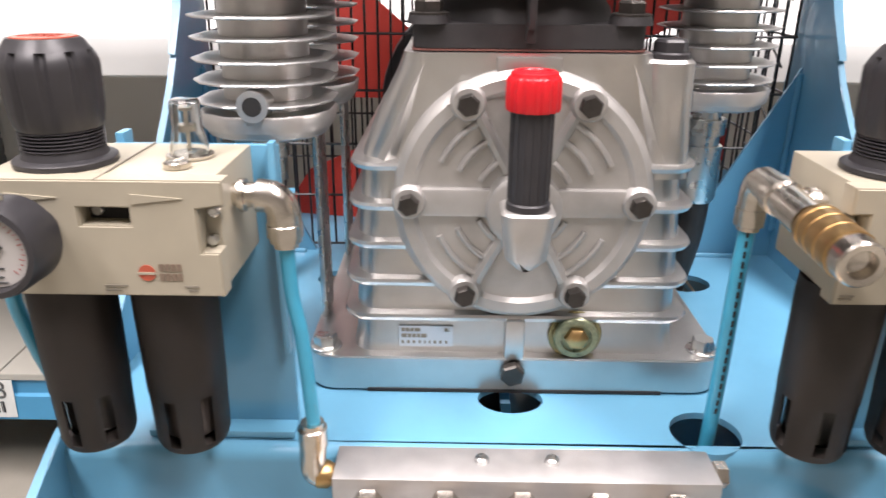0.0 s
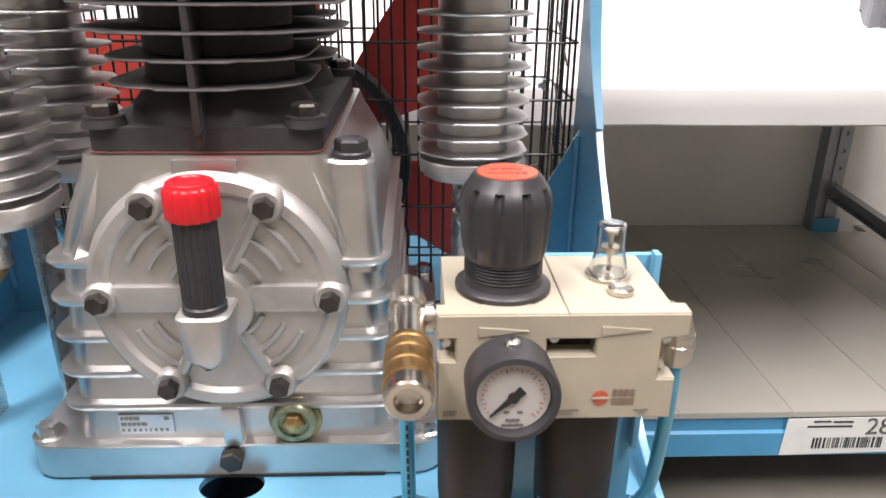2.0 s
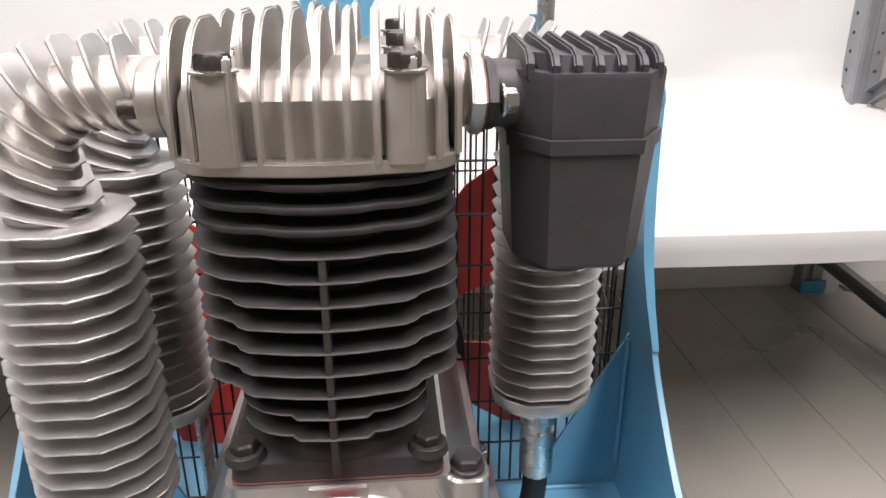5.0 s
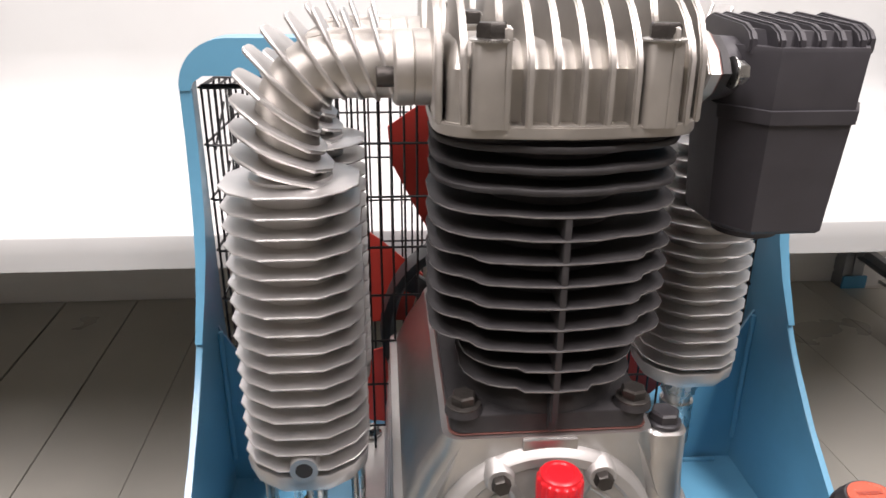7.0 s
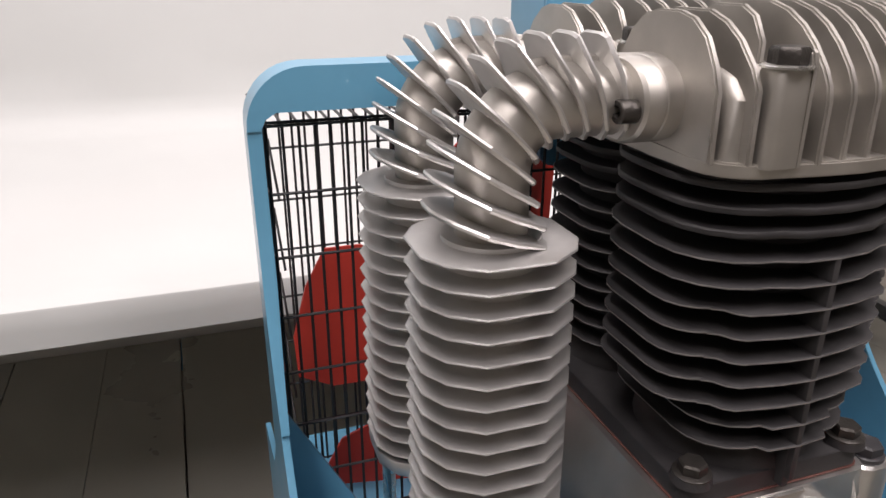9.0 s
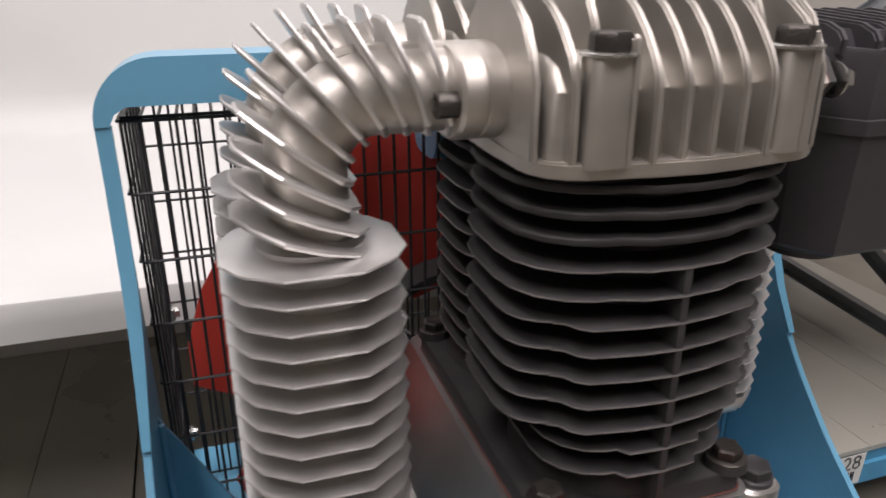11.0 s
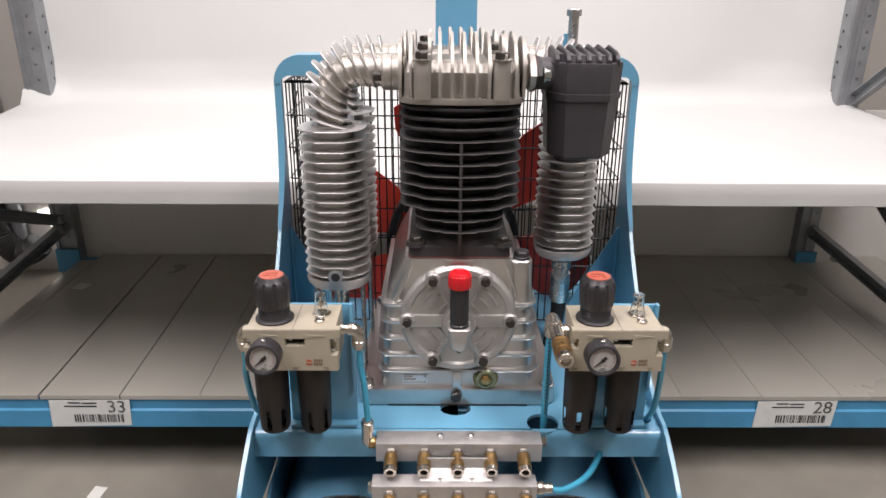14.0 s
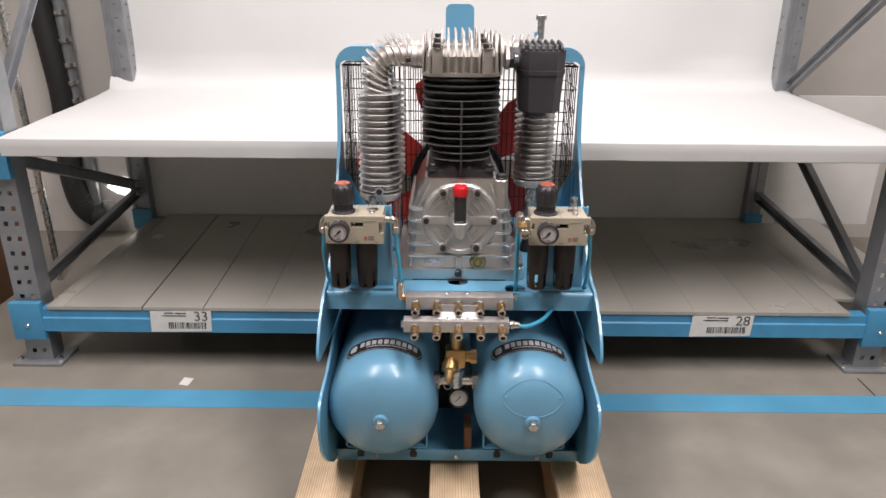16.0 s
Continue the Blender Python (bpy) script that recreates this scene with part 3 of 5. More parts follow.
for x0, x1 in ((-0.246, -0.235), (0.337, 0.348)):
    strip = []
    for z in (1.0305, 0.99, 0.95, 0.91, 0.875, 0.84, 0.80):
        y = float(np.interp(z, edge_z, edge_y)) - 0.0045
        k = float(np.interp(z, [0.80, 0.90], [0.42, 0.0]))
        a, b = (x0, x1 - (x1 - x0) * k) if x0 < 0 else (x0 + (x1 - x0) * k, x1)
        strip.append([(a, y, z), (b, y, z), (b, y + 0.004, z), (a, y + 0.004, z)])
    part("face_strip", loft(strip), BLUE, FR)
# lower cheeks round the tanks
low = [(0.420, 0.456), (0.370, 0.438), (0.300, 0.424), (0.235, 0.418), (0.203, 0.406), (0.188, 0.380), (0.186, 0.340), (0.205, 0.285), (0.250, 0.236), (0.300, 0.194), (0.340, 0.167), (0.37, 0.160)]
lower = rounded_profile(low, 4) + [(0.98, 0.158), (0.98, 0.456)]
for x in (-0.240, 0.336):
    part("lower_cheek", sheet(lower, [], lambda a, b, c, x=x: (x + c, a, b), 0.006, 0.0012), BLUE, FR)
part("base_pan", box(-0.234, 0.336, 0.358, 0.98, 0.164, 0.170, 0.001), BLUE, FR)
part("base_lip", box(-0.234, 0.336, 0.352, 0.358, 0.160, 0.190, 0.002), BLUE, FR)
for x in (-0.14, 0.05, 0.24):
    part("bolt", hexhead((x, 0.353, 0.170), (0, -1, 0), 0.006, 0.004), STEEL, FR)
for x in (-0.17, -0.06, 0.16, 0.27):
    for y in (0.40, 0.90):
        part("rubber_foot", lathe([(0, 0.020), (0.008, 0.022), (0.0195, 0.018)], (x, y, 0.1442), (0, 0, 1), 16), RUBBER, FR)
# lifting bracket behind the cylinder heads
LB = part("lifting_bracket", sheet(rounded(0.034, 0.10, 0.014, 5, XC - 0.001, 1.070), [], lambda a, b, c: (a, 0.7415 + c, b), 0.006, 0.001), BLUE, FR)
for x in (XC - 0.035, XC + 0.027):
    part("flange", sheet(rounded(0.035, 0.095, 0.02, 5, 0.783, 1.065), [circle(0.778, 1.135, 0.008, 14)], lambda a, b, c, x=x: (x + c, a, b), 0.006), BLUE, LB)
part("base_bar", box(XC - 0.25, XC + 0.25, 0.7355, 0.741, 1.036, 1.0690, 0.001), BLUE, FR)


# ---------------------------------------------------------------- fan guard and fan
GD = thing("fan_guard", (XC, 0.83, ZD), "black welded wire guard box round the red fan", "fan guard")


def mesh_panel(name, a0, a1, b0, b1, place, da, db, r=0.00135):
    bm = bmesh.new()
    n = max(1, round((a1 - a0) / da))
    for i in range(n + 1):
        a = a0 + (a1 - a0) * i / n
        rod(place(a, b0, 0), place(a, b1, 0), r, 5, bm)
    n = max(1, round((b1 - b0) / db))
    for i in range(n + 1):
        b = b0 + (b1 - b0) * i / n
        rod(place(a0, b, 1), place(a1, b, 1), r, 5, bm)
    return part(name, bm, WIRE, GD)


gx0, gx1, gy0, gy1, gz0, gz1 = -0.2310, 0.3330, 0.714, 0.870, 0.596, 1.030
mesh_panel("front_mesh", gx0, gx1, gz0, gz1, lambda a, b, k: (a, gy0 - k * 0.0022, b), 0.0125, 0.054)
mesh_panel("back_mesh", gx0, gx1, gz0, gz1, lambda a, b, k: (a, gy1 + k * 0.0022, b), 0.0125, 0.054)
mesh_panel("side_mesh", gy0, gy1, gz0, gz1, lambda a, b, k: (gx0 - k * 0.0022, a, b), 0.026, 0.054)
mesh_panel("side_mesh", gy0, gy1, gz0, gz1, lambda a, b, k: (gx1 + k * 0.0022, a, b), 0.026, 0.054)
mesh_panel("top_mesh", gx0, gx1, gy0, gy1, lambda a, b, k: (a, b, gz1 + k * 0.0022), 0.0125, 0.048)
for x in (gx0 + 0.006, gx1 - 0.006):
    for k in range(6):
        z = 0.66 + k * 0.062
        part("stay", rod((x, 0.718, z), (x, 0.776, z + 0.036), 0.0012, 5), WIRE, GD)
for x in (gx0, gx1):
    s = 1 if x > 0 else -1
    for z in (0.806, 0.66):
        clip = part("clip", box(min(x, x - s * 0.005), max(x, x - s * 0.005), 0.855, 0.869, z - 0.006, z + 0.006, 0.001), STEEL, GD)
        part("screw", hexhead((x - s * 0.004, 0.862, z), (-s, 0, 0), 0.005, 0.005), STEEL, clip)

FAN = thing("fan_flywheel", (XC, 0.81, 0.732), "dark flywheel with six red sheet metal fan blades", "fan")
cz = 0.732
part("rim", loft([[(XC + r * math.cos(a), y, cz + r * math.sin(a)) for a in [2 * math.pi * i / 48 for i in range(48)]]
                  for y, r in ((0.775, 0.112), (0.772, 0.122), (0.79, 0.124), (0.81, 0.122), (0.81, 0.108), (0.79, 0.106))], closed=True), material("dark_cast_iron", (0.06, 0.062, 0.065), 0.5, 0.3), FAN, "dark grey flywheel rim")
part("hub", lathe([(0, 0.012), (0, 0.035), (0.03, 0.04), (0.05, 0.03)], (XC, 0.715, cz), (0, 1, 0), 24), BOLT_BLACK, FAN)
for i in range(5):
    a = 2 * math.pi * i / 5 + 0.3
    part("spoke", box(-0.012, 0.012, -0.006, 0.006, 0.03, 0.115, 0.003), BLACK_PLASTIC, FAN, at=Matrix.Translation((XC, 0.79, cz)) @ Matrix.Rotation(a, 4, "Y"))
ol = [(-0.028, 0.085), (0.028, 0.085), (0.052, 0.15), (0.072, 0.225), (0.060, 0.262), (0.02, 0.272), (-0.03, 0.272), (-0.066, 0.258), (-0.070, 0.22), (-0.05, 0.15)]
bm_ = sheet(ol, [], lambda a, b, c: (a, c + 0.30 * a + 0.0 * b, b), 0.003)
blade_mesh = mesh_of("blade", bm_, RED_BLADE)
for i in range(6):
    ang = radians(160 - 60 * i)
    link("blade", blade_mesh, FAN, "", Matrix.Translation((XC, 0.815, cz)) @ Matrix.Rotation(radians(90) - ang, 4, "Y"))


# ---------------------------------------------------------------- compressor pump
PUMP = thing("compressor_pump", (XC, 0.56, ZD), "two-cylinder piston air pump with aluminium crankcase and black finned cylinders", "air pump")
YF = 0.446            # front face of the crankcase


def case_loop(z, hx, y0, y1, r=0.016):
    return [(x, y, z) for x, y in rounded(hx, (y1 - y0) / 2, r, 5, XC, (y0 + y1) / 2)]


CASE = part("crankcase", loft([case_loop(0.612, 0.117, YF - 0.001, 0.735), case_loop(0.630, 0.1135, YF, 0.733), case_loop(0.70, 0.110, YF + 0.001, 0.730), case_loop(0.752, 0.106, YF + 0.002, 0.728),
                               case_loop(0.762, 0.105, YF + 0.002, 0.727), case_loop(0.790, 0.094, YF, 0.722), case_loop(0.815, 0.081, YF - 0.003, 0.712),
                               case_loop(0.826, 0.0765, YF - 0.004, 0.705, 0.012)]), CASE_ALU, PUMP, "bright cast aluminium crankcase", angle=40)
# foot flange
fl = rounded(0.148, 0.162, 0.02, 5, XC, 0.598)
part("foot_flange", sheet(fl, [], lambda a, b, c: (a, b, 0.5915 + c), 0.0265, 0.003), CASE_ALU, CASE)
# dark strip painted as the shade of the slight gap under the flange
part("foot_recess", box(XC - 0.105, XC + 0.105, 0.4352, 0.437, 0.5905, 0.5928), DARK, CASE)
for i, z in enumerate((0.7555, 0.7285, 0.7015, 0.6745, 0.6480)):
    g = 0.0075
    hx = 0.1058 + i * 0.0019
    lp = [case_loop(z + dz, hx + e, YF - e * 0.9, 0.728 + e, 0.018) for dz, e in ((-0.004, 0.0), (-0.003, g * 0.8), (0, g), (0.002, g * 0.9), (0.003, 0.0))]
    part("rib", loft(lp), CASE_ALU, CASE)
# side boss with the black breather plug
bx = XC + 0.0885
part("breather_boss", loft([[(x, y, z) for x, y in rounded(h, h * 0.95, 0.010, 4, bx - k, 0.457)] for z, h, k in ((0.748, 0.0150, -0.0045), (0.785, 0.0150, -0.001), (0.8205, 0.0150, 0), (0.8225, 0.0135, 0))]), CASE_ALU, CASE)
pl = part("breather_plug", lathe([(0, 0.0125), (0.003, 0.0125), (0.004, 0.0115)], (bx, 0.457, 0.8225), (0, 0, 1), 20), BLACK_PLASTIC, CASE, "black hexagon breather plug")
part("plug_head", lathe([(0, 0.0108), (0.006, 0.0108), (0.0075, 0.0092), (0.0065, 0.006)], (bx, 0.457, 0.8265), (0, 0, 1), 6), BLACK_PLASTIC, pl)
# flank webs on the tapered shoulder
for s in (-1, 1):
    part("shoulder_web", loft([[(XC + s * (a + d), YF - 0.0005 + q, z) for d, q in ((-0.008, 0.004), (0.0, -0.003), (0.006, 0.004))] for a, z in ((0.062, 0.824), (0.070, 0.806), (0.082, 0.775), (0.090, 0.7575))]), CASE_ALU, CASE)
part("pad", box(XC - 0.020, XC + 0.020, YF - 0.0065, YF + 0.002, 0.811, 0.824, 0.0015), CASE_ALU, CASE)
for sx in (-1, 1):
    for y in (0.452, 0.742):
        bolt((XC + sx * 0.136, y, 0.618), (0, 0, 1), 0.0085, 0.008, STEEL, PUMP)
# front cover
CVZ = 0.734
CV = part("front_cover", lathe([(0, 0.0845), (0.006, 0.0845), (0.010, 0.082), (0.0125, 0.079), (0.0125, 0.072), (0.0095, 0.069), (0.009, 0.0)], (XC, YF + 0.001, CVZ), (0, -1, 0), 64), COVER_ALU, PUMP, "matt cast aluminium bearing cover")
for i in range(6):
    a = radians(60 * i)
    px, pz = XC + 0.0735 * math.cos(a), CVZ + 0.0735 * math.sin(a) * 0.995
    part("lug", lathe([(0, 0.0125), (0.015, 0.0108), (0.0165, 0.0095)], (px, YF, pz), (0, -1, 0), 24), COVER_ALU, CV)
    bolt((px, YF - 0.0165, pz), (0, -1, 0), 0.0071, 0.0070, BOLT_BLACK, CV, False)
part("cross_band", box(XC - 0.066, XC + 0.066, YF - 0.0135, YF - 0.006, CVZ - 0.010, CVZ + 0.009, 0.003), COVER_ALU, CV)
for rr, span in ((0.031, 1), (0.046, 1), (0.059, 1)):
    for a0 in (22, 112, 202, 292):
        pts = [(XC + rr * math.cos(radians(a)), YF - 0.0095, CVZ + rr * math.sin(radians(a))) for a in range(a0 + 2, a0 + 46, 4)]
        part("ridge", pipe(pts, 0.0021, 8), COVER_ALU, CV)
for a in (-62, -118, 62, 118):
    c, s_ = math.cos(radians(a)), math.sin(radians(a))
    part("spoke", pipe([(XC + r * c, YF - 0.0085, CVZ + r * s_) for r in (0.022, 0.045, 0.068)], 0.0045, 8), COVER_ALU, CV)
part("hub_boss", lathe([(0, 0.026), (0.012, 0.024), (0.014, 0.021)], (XC, YF - 0.006, CVZ - 0.004), (0, -1, 0), 28), COVER_ALU, CV)
# oil filler on the cover
yo = 0.413
part("filler_boss", loft([[(XC + x, yo + y, z) for x, y in rounded(hx, hy, 0.008, 4)] for z, hx, hy in ((0.700, 0.006, 0.012), (0.708, 0.013, 0.0165), (0.732, 0.0155, 0.018), (0.737, 0.0165, 0.018), (0.7385, 0.015, 0.0165))]), COVER_ALU, CV)
FILL = part("filler_tube", lathe([(0, 0.0135), (0.004, 0.0135), (0.005, 0.0122), (0.062, 0.0122)], (XC, yo - 0.003, 0.7385), (0, 0, 1), 28), BLACK_PLASTIC, PUMP, "black plastic oil filler tube")
for i in range(16):
    a = 2 * math.pi * i / 16
    part("groove_rib", rod((XC + 0.0122 * math.cos(a), yo - 0.003 + 0.0122 * math.sin(a), 0.745), (XC + 0.0122 * math.cos(a), yo - 0.003 + 0.0122 * math.sin(a), 0.797), 0.0007, 5), BLACK_PLASTIC, FILL)
capring = []
for z, r in ((0.798, 0.0148), (0.800, 0.0155), (0.8145, 0.0155), (0.8165, 0.0150)):
    capring.append([(XC + (r + (0.0006 if k % 4 < 2 else -0.0004)) * math.cos(2 * math.pi * k / 64), yo - 0.003 + (r + (0.0006 if k % 4 < 2 else -0.0004)) * math.sin(2 * math.pi * k / 64), z) for k in range(64)])
for z, r in ((0.8175, 0.0140), (0.8195, 0.0135), (0.8205, 0.0120), (0.8205, 0.0100), (0.8195, 0.0090), (0.8193, 0.0005)):
    capring.append([(XC + r * math.cos(2 * math.pi * k / 64), yo - 0.003 + r * math.sin(2 * math.pi * k / 64), z) for k in range(64)])
part("filler_cap", loft(capring), RED_CAP, PUMP, "red ribbed plastic filler cap")
# drain screw, sight glass, type label
part("drain_boss", box(XC - 0.008, XC + 0.006, YF - 0.010, YF + 0.002, 0.612, 0.6475, 0.003), CASE_ALU, CASE)
bolt((XC - 0.002, YF - 0.012, 0.6085), (0, -1, 0), 0.0088, 0.007, BOLT_BLACK, PUMP, False)
SG = part("sight_glass", lathe([(0, 0.0155), (0.004, 0.0155), (0.005, 0.0145), (0.005, 0.011), (0.003, 0.0105)], (XC + 0.042, YF - 0.004, 0.634), (0, -1, 0), 32), material("oil_green", (0.24, 0.26, 0.16), 0.3, 0.4, 200, 0.4), PUMP, "round oil sight glass in a greenish ring")
part("lens", lathe([(0, 0.0085), (0.003, 0.008), (0.005, 0.005), (0.0055, 0.0005)], (XC + 0.042, YF - 0.0072, 0.634), (0, -1, 0), 6), BRASS, SG, "brass hexagon centre")
part("oil_stain", lathe([(0, 0.019), (0.0006, 0.0185)], (XC + 0.042, YF - 0.0012, 0.633), (0, -1, 0), 32), material("oil_stain", (0.32, 0.27, 0.12), 0.25, 0.4), SG)
LBL = part("type_label", box(XC - 0.082, XC - 0.044, YF - 0.0016, YF - 0.0004, 0.6225, 0.6385), CASE_STICKER, PUMP, "silver type label with printed lines")
tb = bmesh.new()
rnd = random.Random(2)
for z, h, x0, x1 in ((0.6345, 0.0026, -0.0805, -0.067), (0.6345, 0.0026, -0.0500, -0.0465), (0.6297, 0.0028, -0.0805, -0.062), (0.6250, 0.0022, -0.0805, -0.046)):
    x = x0
    while x < x1:
        w = rnd.choice((0.0012, 0.0018)) if h < 0.0025 else rnd.choice((0.0025, 0.004))
        box(XC + x, XC + min(x + w, x1), YF - 0.0021, YF - 0.0017, z, z + h, bm=tb)
        x += w + (0.0022 if h < 0.0025 else 0.0006)
part("print", tb, GREY_INK, LBL)

# cylinder block: flange, barrels and cooling fins
ZB = 0.828
part("gasket", sheet(rounded(0.0722, 0.1200, 0.009, 4, XC, 0.5655), [], lambda a, b, c: (a, b, 0.8268 + c), 0.0011), RED_SEAL, PUMP, "red sealant line")
BLK = part("cylinder_flange", sheet(rounded(0.0715, 0.1195, 0.010, 5, XC, 0.5655), [], lambda a, b, c: (a, b, ZB + c), 0.0145, 0.002), BLACK_IRON, PUMP, "black cast iron cylinder flange")
for sx in (-1, 1):
    for y in (0.4545, 0.672):
        part("bolt_pad", lathe([(0, 0.0135), (0.005, 0.0125)], (XC + sx * 0.0615, y, ZB + 0.0143), (0, 0, 1), 20), BLACK_IRON, BLK)
        bolt((XC + sx * 0.0615, y, ZB + 0.0193), (0, 0, 1), 0.0092, 0.0075, BOLT_BLACK, BLK)


def fin_outline(hx, hy, notch, bow=0.006, r=0.026):
    """Rounded plan of a cooling fin; notch sets the corners back for the bolts."""
    pts = []
    ny = hy - notch
    # quarter in the first quadrant, from +x axis to +y axis
    q = [(hx, 0.0), (hx, ny - r)]
    q += [(hx - r + r * math.cos(radians(a)), ny - r + r * math.sin(radians(a))) for a in (20, 40, 60, 78)]
    if notch:
        xi = hx - 0.030
        q += [(xi + 0.010, ny), (xi + 0.004, ny + notch * 0.25), (xi, ny + notch * 0.75), (xi - 0.006, hy + 0.001)]
    else:
        q += [(hx - r, hy)]
    q += [(0.022, hy + bow * 0.75), (0.0, hy + bow)]
    for i, (x, y) in enumerate(q):
        pts.append((x, y))
    pts += [(-x, y) for x, y in q[-2::-1]]
    pts += [(-x, -y) for x, y in q[1:]]
    pts += [(x, -y) for x, y in q[-2:0:-1]]
    return pts


def fin_plate(out, t, edge=0.0006):
    loops = []
    for z, k in ((-t / 2, 1 - edge / 0.06), (-t / 4, 1), (t / 4, 1), (t / 2, 1 - edge / 0.06)):
        loops.append([(x * k, y * k, z) for x, y in out])
    return loft(loops)


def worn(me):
    """Brighter fin rim: rubbed paint, plus the edge highlight put into the colour."""
    me.materials.append(WORN_LIT_EDGE)
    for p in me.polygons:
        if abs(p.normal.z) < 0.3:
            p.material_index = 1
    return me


# a wide low-pressure cylinder in front, a slimmer high-pressure one behind it
for yc, hx, hy, r in ((0.506, 0.0840, 0.0635, 0.046), (0.630, 0.0640, 0.0560, 0.036)):
    barrel = part("cylinder_barrel", lathe([(0, 0.050), (0.0, 0.048), (0.20, 0.048)], (XC, yc, ZB + 0.010), (0, 0, 1), 32), BLACK_IRON, PUMP, "black finned cylinder barrel")
    fin_top = mesh_of("fin", fin_plate(fin_outline(hx - 0.0015, hy, 0.0, 0.008, r), 0.0042), BLACK_IRON)
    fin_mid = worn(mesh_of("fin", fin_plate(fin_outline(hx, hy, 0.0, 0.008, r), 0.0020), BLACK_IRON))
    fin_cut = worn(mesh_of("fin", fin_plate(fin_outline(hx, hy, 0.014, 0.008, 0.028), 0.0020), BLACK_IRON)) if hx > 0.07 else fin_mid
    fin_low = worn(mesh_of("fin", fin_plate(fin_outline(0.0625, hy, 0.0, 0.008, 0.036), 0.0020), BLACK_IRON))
    for i in range(12):
        z = 1.0340 - i * 0.0133 if i < 3 else 1.0076 - (i - 2) * 0.01567
        m = fin_top if i < 3 else fin_mid if i < 5 else fin_cut if i < 10 else fin_low
        link("fin", m, barrel, "", pose(XC, yc, z))
    if yc < 0.55:
        part("front_rib", box(XC - 0.0023, XC + 0.0023, 0.4350, 0.461, ZB + 0.012, 0.992, 0.0012), BLACK_IRON, barrel)
        part("front_web", box(XC - 0.0028, XC + 0.0028, 0.4395, 0.456, ZB + 0.004, 0.86, 0.0008), BLACK_IRON, barrel)
    part("skirt", lathe([(0, 0.060), (0.008, 0.058), (0.016, 0.052), (0.026, 0.049)], (XC, yc, ZB + 0.0142), (0, 0, 1), 32), BLACK_IRON, barrel)
    part("deck_collar", sheet(rounded(hx - 0.010, hy - 0.006, 0.03, 5, XC, yc), [], lambda a, b, c: (a, b, 1.0355 + c), 0.0055), BLACK_IRON, barrel)

# cylinder heads
HZ = 1.041
for yc in (0.502, 0.635):
    base_o = [(x * 0.99, y) for x, y in fin_outline(0.0840, 0.0635, 0.0, 0.0035 if yc > 0.55 else 0.0065, 0.030)]
    HD = part("cylinder_head", sheet([(XC + x, yc + y) for x, y in base_o], [], lambda a, b, c: (a, b, HZ + c), 0.008, 0.0018), HEAD_ALU, PUMP, "sand-cast aluminium cylinder head with upright fins")
    part("head_core", loft([[(XC + x, yc + y, z) for x, y in rounded(hx, hy, 0.008, 4)] for z, hx, hy in ((HZ + 0.004, 0.0765, 0.055), (HZ + 0.012, 0.0755, 0.0535), (1.080, 0.0745, 0.053), (1.090, 0.072, 0.045), (1.0945, 0.068, 0.036))]), HEAD_ALU, HD)
    for sx in (-1, 1):
        for sy in (-1, 1):
            x, y = XC + sx * 0.0505, yc + sy * 0.0575
            part("stud_boss", loft([[(x + a, y + b, z) for a, b in rounded(h, h * 0.80, 0.005, 4)] for z, h in ((HZ + 0.006, 0.0118), (1.07, 0.0115), (1.0945, 0.0112), (1.0965, 0.0104))]), HEAD_ALU, HD)
            bolt((x, y, 1.0965), (0, 0, 1), 0.0098, 0.0085, BOLT_BLACK, HD, True, STEEL)
    tall = [(-0.0675, HZ + 0.006), (-0.0672, 1.080), (-0.0655, 1.0875), (-0.061, 1.0955), (-0.052, 1.1065), (-0.042, 1.1155), (-0.030, 1.1225), (-0.016, 1.1265)]
    short = [(-0.0672, HZ + 0.006), (-0.0672, 1.099), (-0.0660, 1.1040), (-0.0640, 1.1055), (-0.0620, 1.1040), (-0.0605, 1.07), (-0.03, 1.07), (-0.03, 1.106), (-0.022, 1.119), (-0.012, 1.124)]
    side = [(-0.0600, HZ + 0.006), (-0.0595, 1.086), (-0.054, 1.096), (-0.042, 1.109), (-0.030, 1.117), (-0.016, 1.122)]
    end = [(-0.0480, HZ + 0.006), (-0.0475, 1.084), (-0.043, 1.096), (-0.034, 1.110), (-0.022, 1.1185), (-0.01, 1.1215)]
    plan = [(-0.0800, end), (-0.0660, side), (-0.0420, short), (-0.0285, tall), (-0.0128, tall), (0.0030, tall), (0.0188, tall), (0.0346, tall),
            (0.0545, short), (0.0690, side), (0.0808, end)]
    for x, h in plan:
        if yc > 0.55:
            h = [(a, b if b < 1.1 else b - 0.003) for a, b in h]
        prof = h + [(-a, b) for a, b in h[::-1]]
        w = 0.0022
        part("fin", sheet(prof, [], lambda a, b, c, x=x, w=w: (XC + x - w + c, yc + a, b), 2 * w, 0.0011), HEAD_ALU, HD)
    # side ports
    for s in (-1, 1):
        part("port", lathe([(0, 0.021), (0.016, 0.0205), (0.018, 0.0235), (0.025, 0.0235)], (XC + s * 0.074, yc + 0.006, 1.074), (s, 0, 0), 24), HEAD_ALU, HD)


# finned cooler columns with their bent, finned elbows
def leaf(hx, hy):
    """Plan of a column fin: long rounded octagon."""
    c = 0.36
    return [(hx, hy * c), (hx * 0.80, hy * 0.72), (hx * 0.40, hy), (-hx * 0.40, hy), (-hx * 0.80, hy * 0.72), (-hx, hy * c),
            (-hx, -hy * c), (-hx * 0.80, -hy * 0.72), (-hx * 0.40, -hy), (hx * 0.40, -hy), (hx * 0.80, -hy * 0.72), (hx, -hy * c)]


